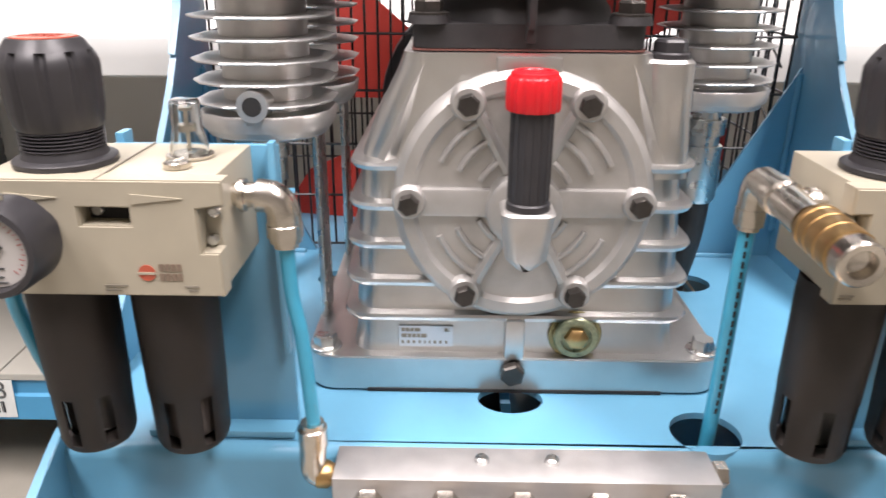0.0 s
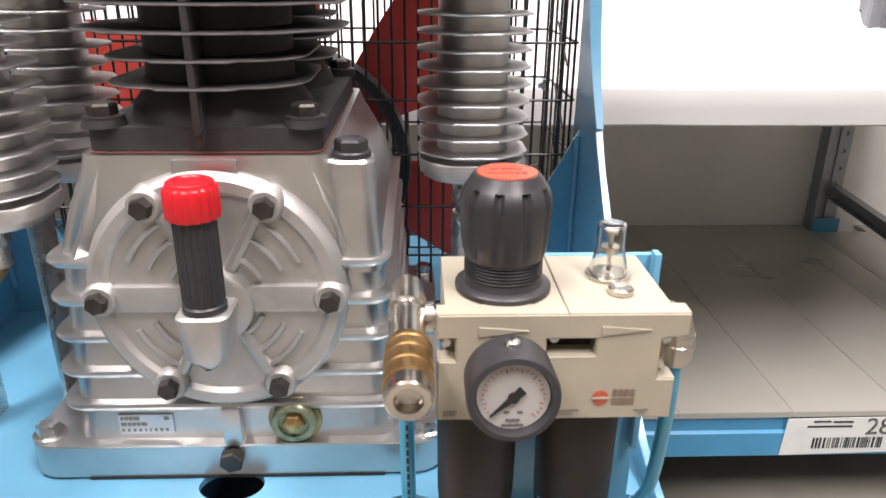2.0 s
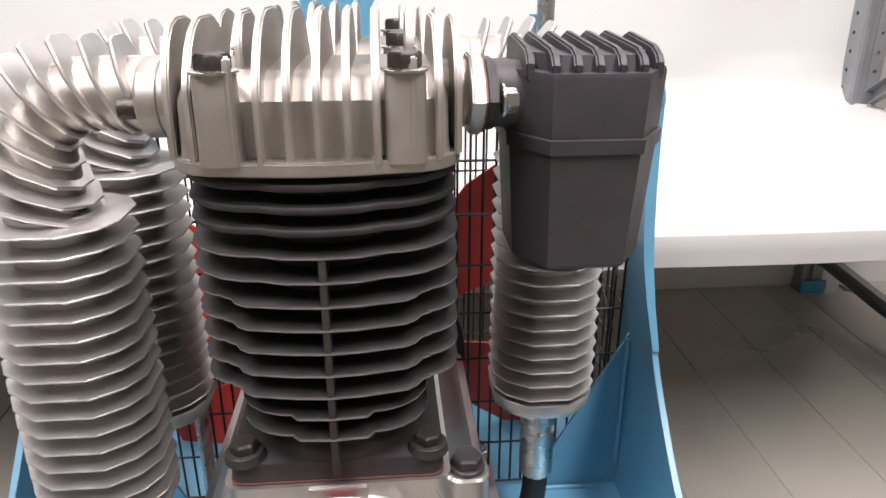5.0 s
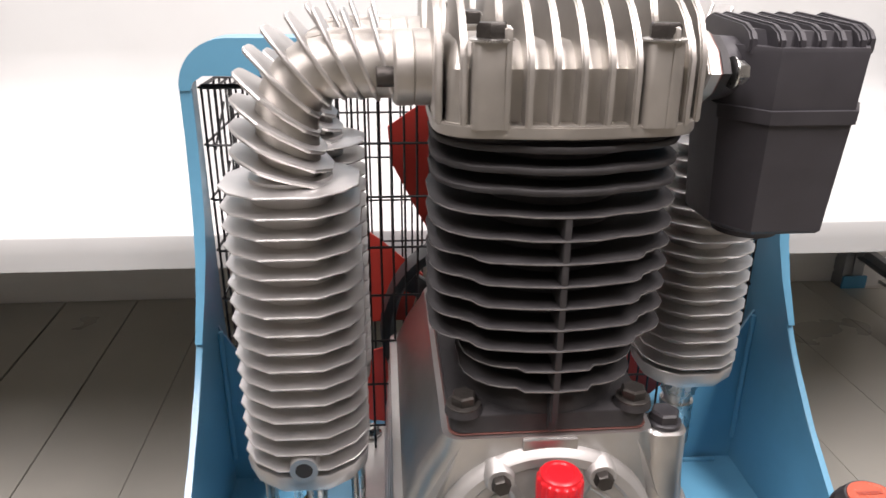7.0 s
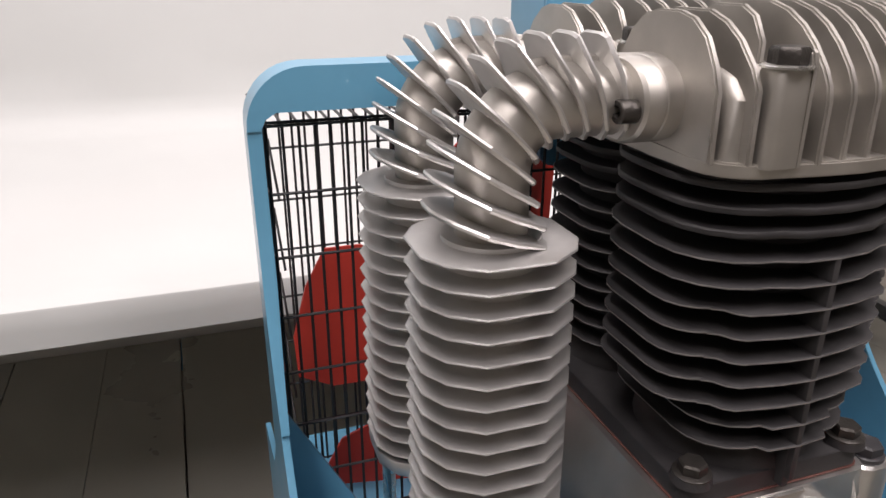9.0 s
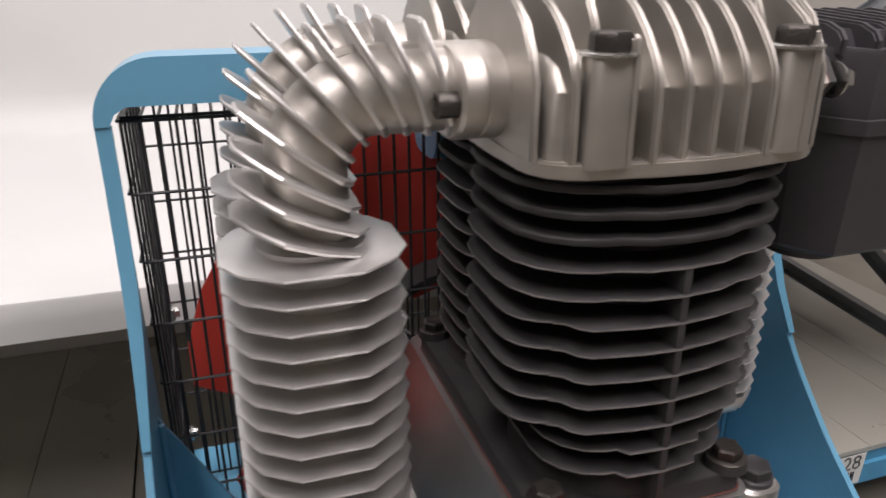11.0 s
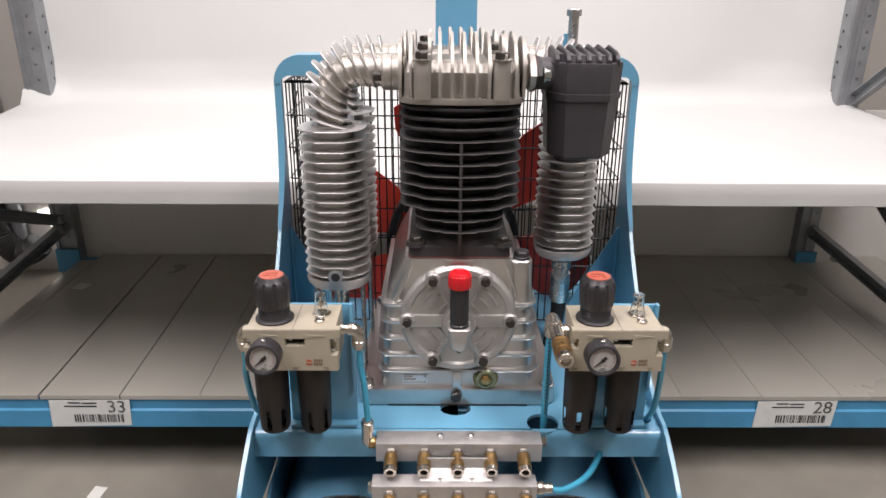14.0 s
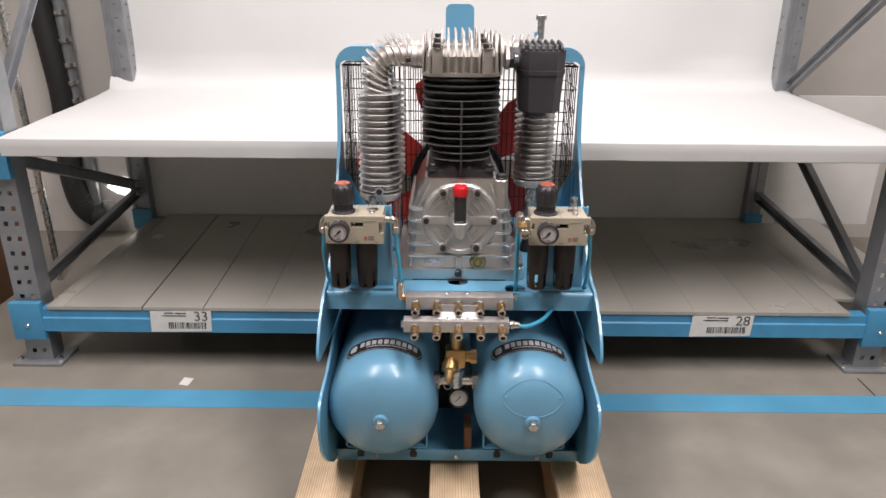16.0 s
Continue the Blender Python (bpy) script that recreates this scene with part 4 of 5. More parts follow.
col_fin = mesh_of("fin", loft([[(x * k, y * k, z) for x, y in leaf(0.0475, 0.0465)] for z, k in ((-0.0019, 0.80), (-0.0009, 0.985), (0.0, 1.0), (0.0008, 0.99), (0.0012, 0.93))]), FIN_ALU, 25)


def cooler(cx, cy, s, label, hole):
    """s: side towards the head (+1: the head lies at larger x)."""
    C = part("cooler_column", lathe([(0, 0.030), (0.0, 0.031), (0.23, 0.029)], (cx, cy, 0.772), (0, 0, 1), 24), FIN_ALU, PUMP, label)
    base_o = leaf(0.0465, 0.0455)
    part("base_block", loft([[(cx + x * k, cy + y * k, z) for x, y in base_o] for z, k in ((0.762, 0.82), (0.764, 0.90), (0.768, 0.92), (0.7685, 0.97), (0.778, 1.0), (0.780, 0.98))]), FIN_ALU, C)
    for i in range(16):
        link("fin", col_fin, C, "", pose(cx, cy, 0.7865 + i * 0.0141))
    if hole:
        part("port_boss", lathe([(0, 0.011), (0.020, 0.0105), (0.020, 0.0065), (0.006, 0.006)], (cx, cy - 0.0275, 0.7875), (0, -1, 0), 24), FIN_ALU, C)
        # dark disc just inside the boss stands in for the hole's shade
        part("port_bore", lathe([(0, 0.0064), (0.001, 0.0064)], (cx, cy - 0.0466, 0.7875), (0, -1, 0), 16), DARK, C)
    # elbow
    R = 0.036
    zt, x_end = 1.0745, XC - s * 0.105
    path = [(cx, 0.995), (cx, 1.008), (cx, 1.020)]
    path += [(cx + s * (R - R * math.cos(radians(a))), zt - R + R * math.sin(radians(a))) for a in range(0, 91, 9)]
    n = 5
    x0 = cx + s * R
    path += [(x0 + (x_end - x0) * k / n, zt) for k in range(1, n + 1)]
    pts = [(x, cy, z) for x, z in path]
    E_ = part("elbow", pipe(pts, 0.0212, 20), HEAD_ALU, PUMP, "bent aluminium pipe with slanting leaf fins")
    L = [0.0]
    for p, q in zip(pts, pts[1:]):
        L.append(L[-1] + (Vector(q) - Vector(p)).length)
    count = 10
    for k in range(count):
        d = 0.012 + (L[-1] - 0.018) * k / (count - 1)
        j = max(i for i in range(len(L)) if L[i] <= d + 1e-9)
        j = min(j, len(pts) - 2)
        f = (d - L[j]) / (L[j + 1] - L[j])
        p = Vector(pts[j]).lerp(Vector(pts[j + 1]), f)
        # fins lean less than the pipe turns
        lean = radians(19 + 56 * k / (count - 1))
        nrm = Vector((s * math.sin(lean), 0, math.cos(lean)))
        outw = Vector((-s * math.cos(lean), 0, math.sin(lean)))
        big = 0.0415 - 0.002 * max(0, k - 7)
        flat = max(0.0, 1 - max(0, k - 1) / 3)
        inner_ = 0.0235 + 0.009 * flat
        wd = 0.0240 + 0.0135 * flat
        half = [(big, 0.008), (big * 0.95, 0.0145), (big * 0.78, 0.0175 + 0.008 * flat), (big * 0.42, wd), (0.0, wd), (-inner_ * 0.68, wd * 0.80), (-inner_, 0.010)]
        ring = half + [(o, -w) for o, w in half[::-1]]
        loops = []
        for t, kk in ((-0.0016, 0.975), (0, 1.0), (0.0013, 0.985)):
            loops.append([p + outw * (o * kk) + Vector((0, 1, 0)) * (w * kk) + nrm * t for o, w in ring])
        part("fin", loft(loops), FIN_ALU, E_, angle=25)
    part("spine", pipe([Vector((x, cy, z)) + Vector((-s * 0.018 * max(0, 1 - abs(x - cx) / R if abs(x - cx) < R else 0), 0, 0.0205 if abs(x - cx) > R * 0.6 else 0.012)) for x, z in path[9:]], 0.0035, 8), HEAD_ALU, E_)
    # flange clamp to the head, with socket screws
    xe = x_end
    fl_o = [(0.034 * math.copysign(abs(math.cos(t)) ** 0.85, math.cos(t)), 0.0245 * math.sin(t)) for t in [2 * math.pi * i / 36 for i in range(36)]]
    CL = part("flange_clamp", loft([[(xe + s * q, cy + a * k, zt - 0.001 + b * k) for a, b in fl_o] for q, k in ((-0.001, 0.94), (0.001, 1), (0.0115, 1), (0.0122, 0.975), (0.013, 1), (0.0235, 1), (0.0245, 0.95))]), HEAD_ALU, PUMP, angle=40)
    for a in (-1, 1):
        part("socket_screw", lathe([(0, 0.0066), (0.0105, 0.0066), (0.0112, 0.006), (0.0112, 0.0035), (0.006, 0.003)], (xe - s * 0.001, cy + a * 0.0235, zt - 0.004), (-s, 0, 0), 16), BOLT_BLACK, CL)
    return C


cooler(-0.127, 0.512, 1, "silver finned cooler column on the outlet of the front cylinder", True)
cooler(-0.127, 0.640, 1, "silver finned cooler column on the outlet of the rear cylinder", False)
cooler(0.229, 0.632, -1, "silver finned cooler column feeding the steel hose", False)
# cooler supports and outlet hose
for cx, cy in ((-0.127, 0.512), (-0.127, 0.640)):
    for dx, dy in ((-0.034, 0.0), (0.034, 0.0)):
        part("support_strip", box(cx + dx - 0.002, cx + dx + 0.002, cy + dy - 0.016, cy + dy + 0.016, ZD + 0.0005, 0.768, 0.0008), STEEL, PUMP)
vf = part("drain_fitting", lathe([(0, 0.0105), (0.012, 0.0105), (0.014, 0.0085), (0.03, 0.0085)], (-0.124, 0.505, 0.758), (0, 0, -1), 16), STEEL, PUMP)
part("brass_valve", lathe([(0, 0.007), (0.004, 0.0082), (0.030, 0.0082), (0.036, 0.005), (0.042, 0.003)], (-0.125, 0.505, 0.728), (-0.75, -0.35, -0.75), 12), BRASS, vf, "brass safety valve")
hf = part("hose_fitting", lathe([(0, 0.012), (0.006, 0.012), (0.006, 0.017), (0.020, 0.017), (0.021, 0.0135), (0.030, 0.0135), (0.030, 0.0165), (0.078, 0.0165), (0.082, 0.014)], (0.229, 0.628, 0.758), (0, 0, -1), 20), STEEL, PUMP, "zinc plated hose fitting")
part("outlet_hose", pipe(curve_points([(0.229, 0.628, 0.69), (0.229, 0.628, 0.66), (0.226, 0.629, 0.63), (0.219, 0.632, 0.59), (0.212, 0.638, 0.55)], 6), 0.0125, 16), RUBBER, PUMP, "black rubber outlet hose")

# intake filter on the front head
FX, FY = 0.2195, 0.527
FO = [(-0.030, -0.055), (0.030, -0.055), (0.052, -0.022), (0.052, 0.028), (0.030, 0.055), (-0.030, 0.055), (-0.052, 0.028), (-0.052, -0.022)]
FIL = part("intake_filter", loft([[(FX + x * k, FY + y * k, z) for x, y in FO] for z, k in ((0.960, 0.80), (0.963, 0.85), (1.0395, 0.945), (1.040, 0.985), (1.0490, 0.995), (1.0495, 0.955), (1.0860, 0.985), (1.0890, 0.97))]), FILTER_PLASTIC, PUMP, "matt black plastic intake filter box", angle=25)
part("lid_core", loft([[(FX + x * k, FY + y * k, z) for x, y in FO] for z, k in ((1.0885, 0.80), (1.0985, 0.74))]), FILTER_PLASTIC, FIL)
for i in range(7):
    x = -0.0405 + i * 0.0135
    cut = 0.049 if abs(x) < 0.030 else 0.038
    pr = [(-cut, 1.084), (-cut, 1.0935), (-cut + 0.004, 1.0985), (-cut + 0.014, 1.1025), (cut - 0.014, 1.1065), (cut - 0.003, 1.103), (cut, 1.098), (cut, 1.084)]
    part("louvre", sheet(pr, [], lambda a, b, c, x=x: (FX + x - 0.0027 + c, FY + a, b), 0.0054, 0.0014), FILTER_PLASTIC, FIL)
part("spigot", lathe([(0, 0.028), (0.006, 0.028), (0.008, 0.025), (0.012, 0.024)], (FX - 0.006, FY, 0.9610), (0, 0, -1), 24), FILTER_PLASTIC, FIL)
fn = part("filter_neck", lathe([(0, 0.022), (0.020, 0.021), (0.035, 0.024)], (XC + 0.108, 0.514, 1.072), (1, 0.0, 0), 24), FILTER_PLASTIC, PUMP)
part("neck_flange", sheet([(0.506 + a, 1.074 + b) for a, b in [(0.040, 0.0), (0.030, 0.014), (0.014, 0.024), (-0.014, 0.024), (-0.030, 0.014), (-0.040, 0.0), (-0.030, -0.014), (-0.014, -0.024), (0.014, -0.024), (0.030, -0.014)]], [], lambda a, b, c: (XC + 0.0905 + c, a, b), 0.008, 0.001), HEAD_ALU, fn)
part("neck_gasket", sheet([(0.506 + a, 1.074 + b) for a, b in [(0.0385, 0.0), (0.0285, 0.0135), (0.013, 0.0228), (-0.013, 0.0228), (-0.0285, 0.0135), (-0.0385, 0.0), (-0.0285, -0.0135), (-0.013, -0.0228), (0.013, -0.0228), (0.0285, -0.0135)]], [], lambda a, b, c: (XC + 0.0987 + c, a, b), 0.0010), RED_SEAL, fn)
part("neck_plate", sheet([(0.506 + a, 1.074 + b) for a, b in [(0.037, 0.0), (0.028, 0.012), (0.013, 0.021), (-0.013, 0.021), (-0.028, 0.012), (-0.037, 0.0), (-0.028, -0.012), (-0.013, -0.021), (0.013, -0.021), (0.028, -0.012)]], [], lambda a, b, c: (XC + 0.1000 + c, a, b), 0.007, 0.001), BLACK_IRON, fn)
for dy in (-0.031, 0.031):
    bolt((XC + 0.1085, 0.506 + dy, 1.074), (1, 0, 0), 0.0075, 0.008, STEEL, fn)

# chrome pipe stub behind
st = thing("steel_pipe_stub", (0.247, 0.765, 1.0345), "upright steel pipe stub with a hexagon cap", "pipe")
part("pipe", rod((0.247, 0.765, 1.0345), (0.247, 0.765, 1.134), 0.0088, 18), STEEL, st)
part("cap", lathe([(0, 0.0125), (0.010, 0.0125), (0.0115, 0.010)], (0.247, 0.765, 1.134), (0, 0, 1), 6), STEEL, st)
part("blue_sleeve", rod((0.2385, 0.772, 1.0345), (0.2385, 0.772, 1.105), 0.006, 12), BLUE, st, "blue painted stub")


# ---------------------------------------------------------------- filter regulators
DXR = -0.4140


def regulator():
    G = thing("filter_regulator", (0.25, 0.35, ZD), "beige filter regulator unit with black knob and two black bowls", "air regulator", "filter regulators")
    x0, x1, y0, y1, z0, z1 = 0.190, 0.312, 0.313, 0.388, 0.7230, 0.7820
    xm = (x0 + x1) / 2 + 0.002
    # front with its recesses
    def rect(a0, a1, b0, b1):
        return [(a0, b0), (a1, b0), (a1, b1), (a0, b1)]
    outline = [(x0, z0), (x1 - 0.004, z0), (x1 - 0.004, z0 + 0.023), (x1 - 0.013, z0 + 0.023), (x1 - 0.013, z1 - 0.014), (x1, z1 - 0.012), (x1, z1), (x0, z1), (x0, z1 - 0.013), (x0 + 0.009, z1 - 0.013), (x0 + 0.009, z1 - 0.025), (x0, z1 - 0.025)]
    body = part("body", sheet(outline, [rect(xm - 0.010, xm + 0.014, z1 - 0.0225, z1 - 0.0135)], lambda a, b, c: (a, y0 + c, b), 0.012, 0.0008), BEIGE, G)
    part("core", box(x0 + 0.004, x1 - 0.006, y0 + 0.0125, y1, z0, z1 - 0.0005, 0.001), BEIGE, body)
    # dark slab over the beige core puts shade into the cut-out
    part("recess", box(xm - 0.010, xm + 0.014, y0 + 0.0112, y0 + 0.0122, z1 - 0.0225, z1 - 0.0135), DARK, body)
    for xx, zz in ((xm - 0.005, z1 - 0.0175), (x1 - 0.008, z1 - 0.018), (x0 + 0.005, z1 - 0.019), (x1 - 0.010, z0 + 0.0265)):
        part("screw", lathe([(0, 0.0027), (0.004, 0.0027), (0.0045, 0.002)], (xx, y0 + 0.012, zz), (0, -1, 0), 12), STEEL, body)
    part("seam", box(xm - 0.0004, xm + 0.0004, y0 + 0.0005, y1, z1 - 0.0002, z1 + 0.0003), GREY_INK, body)
    # raised flow arrows and prints
    for xa in (x0 + 0.020, xm + 0.016):
        part("flow_arrow", sheet([(xa, z1 - 0.0115), (xa, z1 - 0.0065), (xa + 0.024, z1 - 0.0085)], [], lambda a, b, c: (a, y0 - 0.0008 + c, b), 0.001), BEIGE, body)
    marks = bmesh.new()
    for xa, xb, zz in ((0.003, 0.010, 0.0045), (0.003, 0.009, 0.0025), (0.060, 0.071, 0.0050), (0.060, 0.068, 0.0028), (0.099, 0.106, 0.0048), (0.101, 0.105, 0.0028)):
        box(x0 + xa, x0 + xb, y0 - 0.0004, y0 - 0.0001, z0 + zz, z0 + zz + 0.0011, bm=marks)
    part("print", marks, GREY_INK, body)
    lg = part("emblem", lathe([(0, 0.0042), (0.0004, 0.0042)], (x0 + 0.0815, y0 - 0.0001, z0 + 0.0125), (0, -1, 0), 18), ORANGE, body, "small round red emblem")
    part("emblem_bar", box(x0 + 0.0772, x0 + 0.0858, y0 - 0.001, y0 - 0.0006, z0 + 0.0119, z0 + 0.0131), BEIGE, lg)
    lines = bmesh.new()
    for zz in (0.0135, 0.0085):
        for k in range(4):
            box(x0 + 0.0875 + k * 0.0029, x0 + 0.0898 + k * 0.0029, y0 - 0.0004, y0 - 0.0001, z0 + zz, z0 + zz + 0.0038, bm=lines)
    part("lettering_bars", lines, material("logo_print", (0.20, 0.15, 0.11), 0.6), body)
    # bowls with slots
    for cx, slots in ((x0 + 0.0235, True), (x0 + 0.0795, False)):
        cy, r = 0.346, 0.0224
        bl_ = []
        n = 40
        bot = z0 - 0.106
        for z, k in ((z0, 0.97), (z0 - 0.010, 1.0), (z0 - 0.070, 0.965), (z0 - 0.0705, 0.95), (z0 - 0.101, 0.915), (z0 - 0.1050, 0.86)):
            bl_.append([(cx + r * k * math.cos(2 * math.pi * i / n), cy + r * k * math.sin(2 * math.pi * i / n), z) for i in range(n)])
        bm = bmesh.new()
        rings = [[bm.verts.new(p) for p in lp] for lp in bl_]
        gap = {28, 29, 34, 35, 21, 22, 8, 9, 14, 15}
        for ri, (a, b) in enumerate(zip(rings, rings[1:])):
            for i in range(n):
                if ri == 3 and i in gap:
                    continue
                j = (i + 1) % n
                bm.faces.new((a[i], a[j], b[j], b[i]))
        got = bmesh.ops.solidify(bm, geom=bm.faces[:], thickness=0.002)
        bw = part("bowl", bm, BOWL_PLASTIC, G, "black bowl guard with slots")
        part("inner_cup", lathe([(0, 0.0165), (0.05, 0.0165), (0.098, 0.015), (0.104, 0.008)], (cx, cy, z0), (0, 0, -1), 20), CLEAR if slots else BOWL_PLASTIC, bw)
        part("floor_disc", lathe([(0, 0.0185), (0.002, 0.0185)], (cx, cy, z0 - 0.1042), (0, 0, -1), 24), BOWL_PLASTIC, bw)
        if slots:
            part("drain_nipple", lathe([(0, 0.007), (0.007, 0.0065), (0.008, 0.005)], (cx, cy, z0 - 0.1055), (0, 0, -1), 14), BRASS, bw)
    # knob
    kx, ky = x0 + 0.0345, 0.346
    KN = part("knob_base", lathe([(0, 0.0245), (0.0025, 0.0245), (0.0032, 0.0236), (0.0040, 0.0205), (0.0062, 0.0198), (0.0080, 0.0192)], (kx, ky, z1), (0, 0, 1), 32), BLACK_PLASTIC, G, "black threaded knob collar")
    for i in range(6):
        part("thread", lathe([(0, 0.0188), (0.0008, 0.0200), (0.0016, 0.0188)], (kx, ky, z1 + 0.0078 + i * 0.0017), (0, 0, 1), 28), BLACK_PLASTIC, KN)
    loops = []
    n = 80
    for z, r, rib in ((0.0178, 0.0196, 0), (0.0200, 0.0208, 0.0004), (0.027, 0.0219, 0.0014), (0.046, 0.0227, 0.0017), (0.0495, 0.0226, 0.0020),
                      (0.0545, 0.0203, 0.0024), (0.0548, 0.0199, 0.0), (0.0592, 0.0170, 0), (0.0603, 0.0162, 0)):
        loops.append([(kx + (r - (rib if (i % 8) < 2 else 0)) * math.cos(2 * math.pi * i / n), ky + (r - (rib if (i % 8) < 2 else 0)) * math.sin(2 * math.pi * i / n), z1 + z) for i in range(n)])
    K = part("knob", loft(loops), BLACK_PLASTIC, G, "black ribbed adjusting knob")
    part("knob_label", lathe([(0, 0.0150), (0.0006, 0.0148)], (kx, ky, z1 + 0.0604), (0, 0, 1), 28), ORANGE, K, "orange round label with dark print")
    pr = bmesh.new()
    for dy, w in ((0.004, 0.008), (-0.0035, 0.010)):
        for k in range(6):
            xx = kx - w + 2 * w * k / 6
            box(xx, xx + 2 * w / 6 * 0.7, ky + dy - 0.0014, ky + dy + 0.0014, z1 + 0.0611, z1 + 0.0613, bm=pr)
    part("label_print", pr, material("label_ink", (0.30, 0.05, 0.03), 0.6), K)
    # clear oil dome
    ox, oy = x0 + 0.0925, 0.359
    OD = part("oil_dome", lathe([(a * 0.88, b * 0.92) for a, b in [(0, 0.0110), (0.006, 0.0107), (0.016, 0.0086), (0.019, 0.0082), (0.030, 0.0086), (0.0330, 0.0080), (0.0335, 0.0070), (0.0336, 0.0003), (0.0324, 0.0003), (0.0322, 0.0064), (0.0315, 0.0072), (0.019, 0.0070), (0.016, 0.0074), (0.006, 0.0095), (0.0006, 0.0097)]], (ox, oy, z1), (0, 0, 1), 24), CLEAR, G, "clear plastic drip dome")
    part("drip_core", lathe([(0, 0.0012), (0.010, 0.0012), (0.0105, 0.0048), (0.0140, 0.0048), (0.0145, 0.0014), (0.0205, 0.0014), (0.0210, 0.0036), (0.0225, 0.0036)], (ox, oy, z1 + 0.0028), (0, 0, 1), 14), NICKEL, OD)
    part("dome_ring", lathe([(0, 0.0122), (0.0012, 0.0122), (0.0016, 0.0114)], (ox, oy, z1), (0, 0, 1), 24), NICKEL, OD)
    part("filler_plug", lathe([(0, 0.0066), (0.0025, 0.0066), (0.0032, 0.0055), (0.0022, 0.003)], (ox + 0.001, oy - 0.022, z1), (0, 0, 1), 20), NICKEL, G)
    # gauge
    gx, gz = x0 + 0.0325, 0.7580
    GG = part("gauge", lathe([(0, 0.0105), (0.014, 0.0105), (0.016, 0.0175), (0.018, 0.0207), (0.038, 0.0210), (0.0405, 0.0202), (0.0410, 0.0176), (0.0375, 0.0166), (0.0360, 0.0165)], (gx, y0 + 0.001, gz), (0, -1, 0.06), 40), BLACK_PLASTIC, G, "round black pressure gauge")
    u, v, d = basis((0, -1, 0.06))
    c0 = Vector((gx, y0 + 0.001, gz)) + d * 0.0363
    part("dial", lathe([(0, 0.0164), (0.0004, 0.0162)], c0, d, 36), WHITE_FACE, GG, "white gauge dial")
    right, up = Vector((1, 0, 0)), d.cross(Vector((1, 0, 0))) * -1
    up = up if up.z > 0 else -up
    tick = bmesh.new()
    for k in range(28):
        a = radians(225 - 270 * k / 27)
        e = right * math.cos(a) + up * math.sin(a)
        r0 = 0.0130 if k % 3 else 0.0118
        rod(c0 + d * 0.0006 + e * r0, c0 + d * 0.0006 + e * 0.0141, 0.00022, 4, tick)
    part("scale", tick, material("scale_print", (0.35, 0.06, 0.05), 0.5), GG)
    a = radians(222)
    e = right * math.cos(a) + up * math.sin(a)
    f = right * -math.sin(a) + up * math.cos(a)
    q = c0 + d * 0.0012
    nb = bmesh.new()
    loft([[q + e * s + f * w, q + e * s - f * w, q + e * s - f * w + d * 0.0006, q + e * s + f * w + d * 0.0006] for s, w in ((-0.0055, 0.0020), (-0.0045, 0.0022), (0.003, 0.0012), (0.0138, 0.00035))], nb)
    part("needle", nb, INK, GG)
    part("needle_hub", lathe([(0, 0.0026), (0.001, 0.0026)], q, d, 16), INK, GG)
    pr = bmesh.new()
    for dx, dz, w in ((-0.003, -0.0075, 0.0012), (0.003, -0.0075, 0.0012), (0.0, -0.0115, 0.0032), (0.0, -0.0140, 0.0048)):
        p = c0 + d * 0.0006 + right * dx + up * dz
        rod(p - right * w, p + right * w, 0.0005, 4, pr)
    part("dial_print", pr, INK, GG)
    part("set_screw", lathe([(0, 0.0035), (0.0022, 0.0033), (0.003, 0.002)], (gx, y0 - 0.026, gz + 0.0222), (0, 0, 1), 12), STEEL, GG)
    # bracket to the deck
    br = part("bracket", box(x0 + 0.036, x1 + 0.008, 0.392, 0.397, ZD + 0.001, z1 - 0.002, 0.001), BLUE, G, "light blue sheet bracket")
    part("bracket_flange", box(x1 + 0.004, x1 + 0.008, 0.383, 0.3915, ZD + 0.06, z1 + 0.0015, 0.001), BLUE, br)
    part("bracket_ear", box(x0 + 0.036, x0 + 0.041, 0.3975, 0.41, z1 - 0.06, z1 + 0.003, 0.001), BLUE, br)
    part("bracket_foot", box(x0 + 0.036, x1 + 0.008, 0.378, 0.392, ZD + 0.001, ZD + 0.006, 0.001), BLUE, br)
    return G


REG2 = regulator()
REG1 = copy_thing(REG2, Matrix.Translation((0.25 + DXR, 0.35, ZD)))
MADE_AT[REG1] = Matrix.Translation((0.25 + DXR, 0.35, ZD))


def elbow_fitting(parent, p, side, mat=NICKEL):
    """Push-in elbow: comes out of the body sideways and turns down."""
    x, y, z = p
    E_ = part("elbow_fitting", lathe([(0, 0.0062), (0.003, 0.0062), (0.003, 0.0088), (0.006, 0.0088), (0.006, 0.0065), (0.016, 0.0068)], p, (side, 0, 0), 16), mat, parent, "nickel plated push-in elbow")
    part("knee", pipe(curve_points([(x + side * 0.012, y, z), (x + side * 0.019, y, z - 0.001), (x + side * 0.0235, y, z - 0.005), (x + side * 0.025, y, z - 0.012)], 5), 0.0088, 16), mat, E_)
    part("collar", lathe([(0, 0.0090), (0.005, 0.0090), (0.0055, 0.0096), (0.0125, 0.0096), (0.0130, 0.0084), (0.0155, 0.0084), (0.0160, 0.0066), (0.0185, 0.0066)], (x + side * 0.025, y, z - 0.010), (0, 0, -1), 18), mat, E_)
    return (x + side * 0.025, y, z - 0.026)


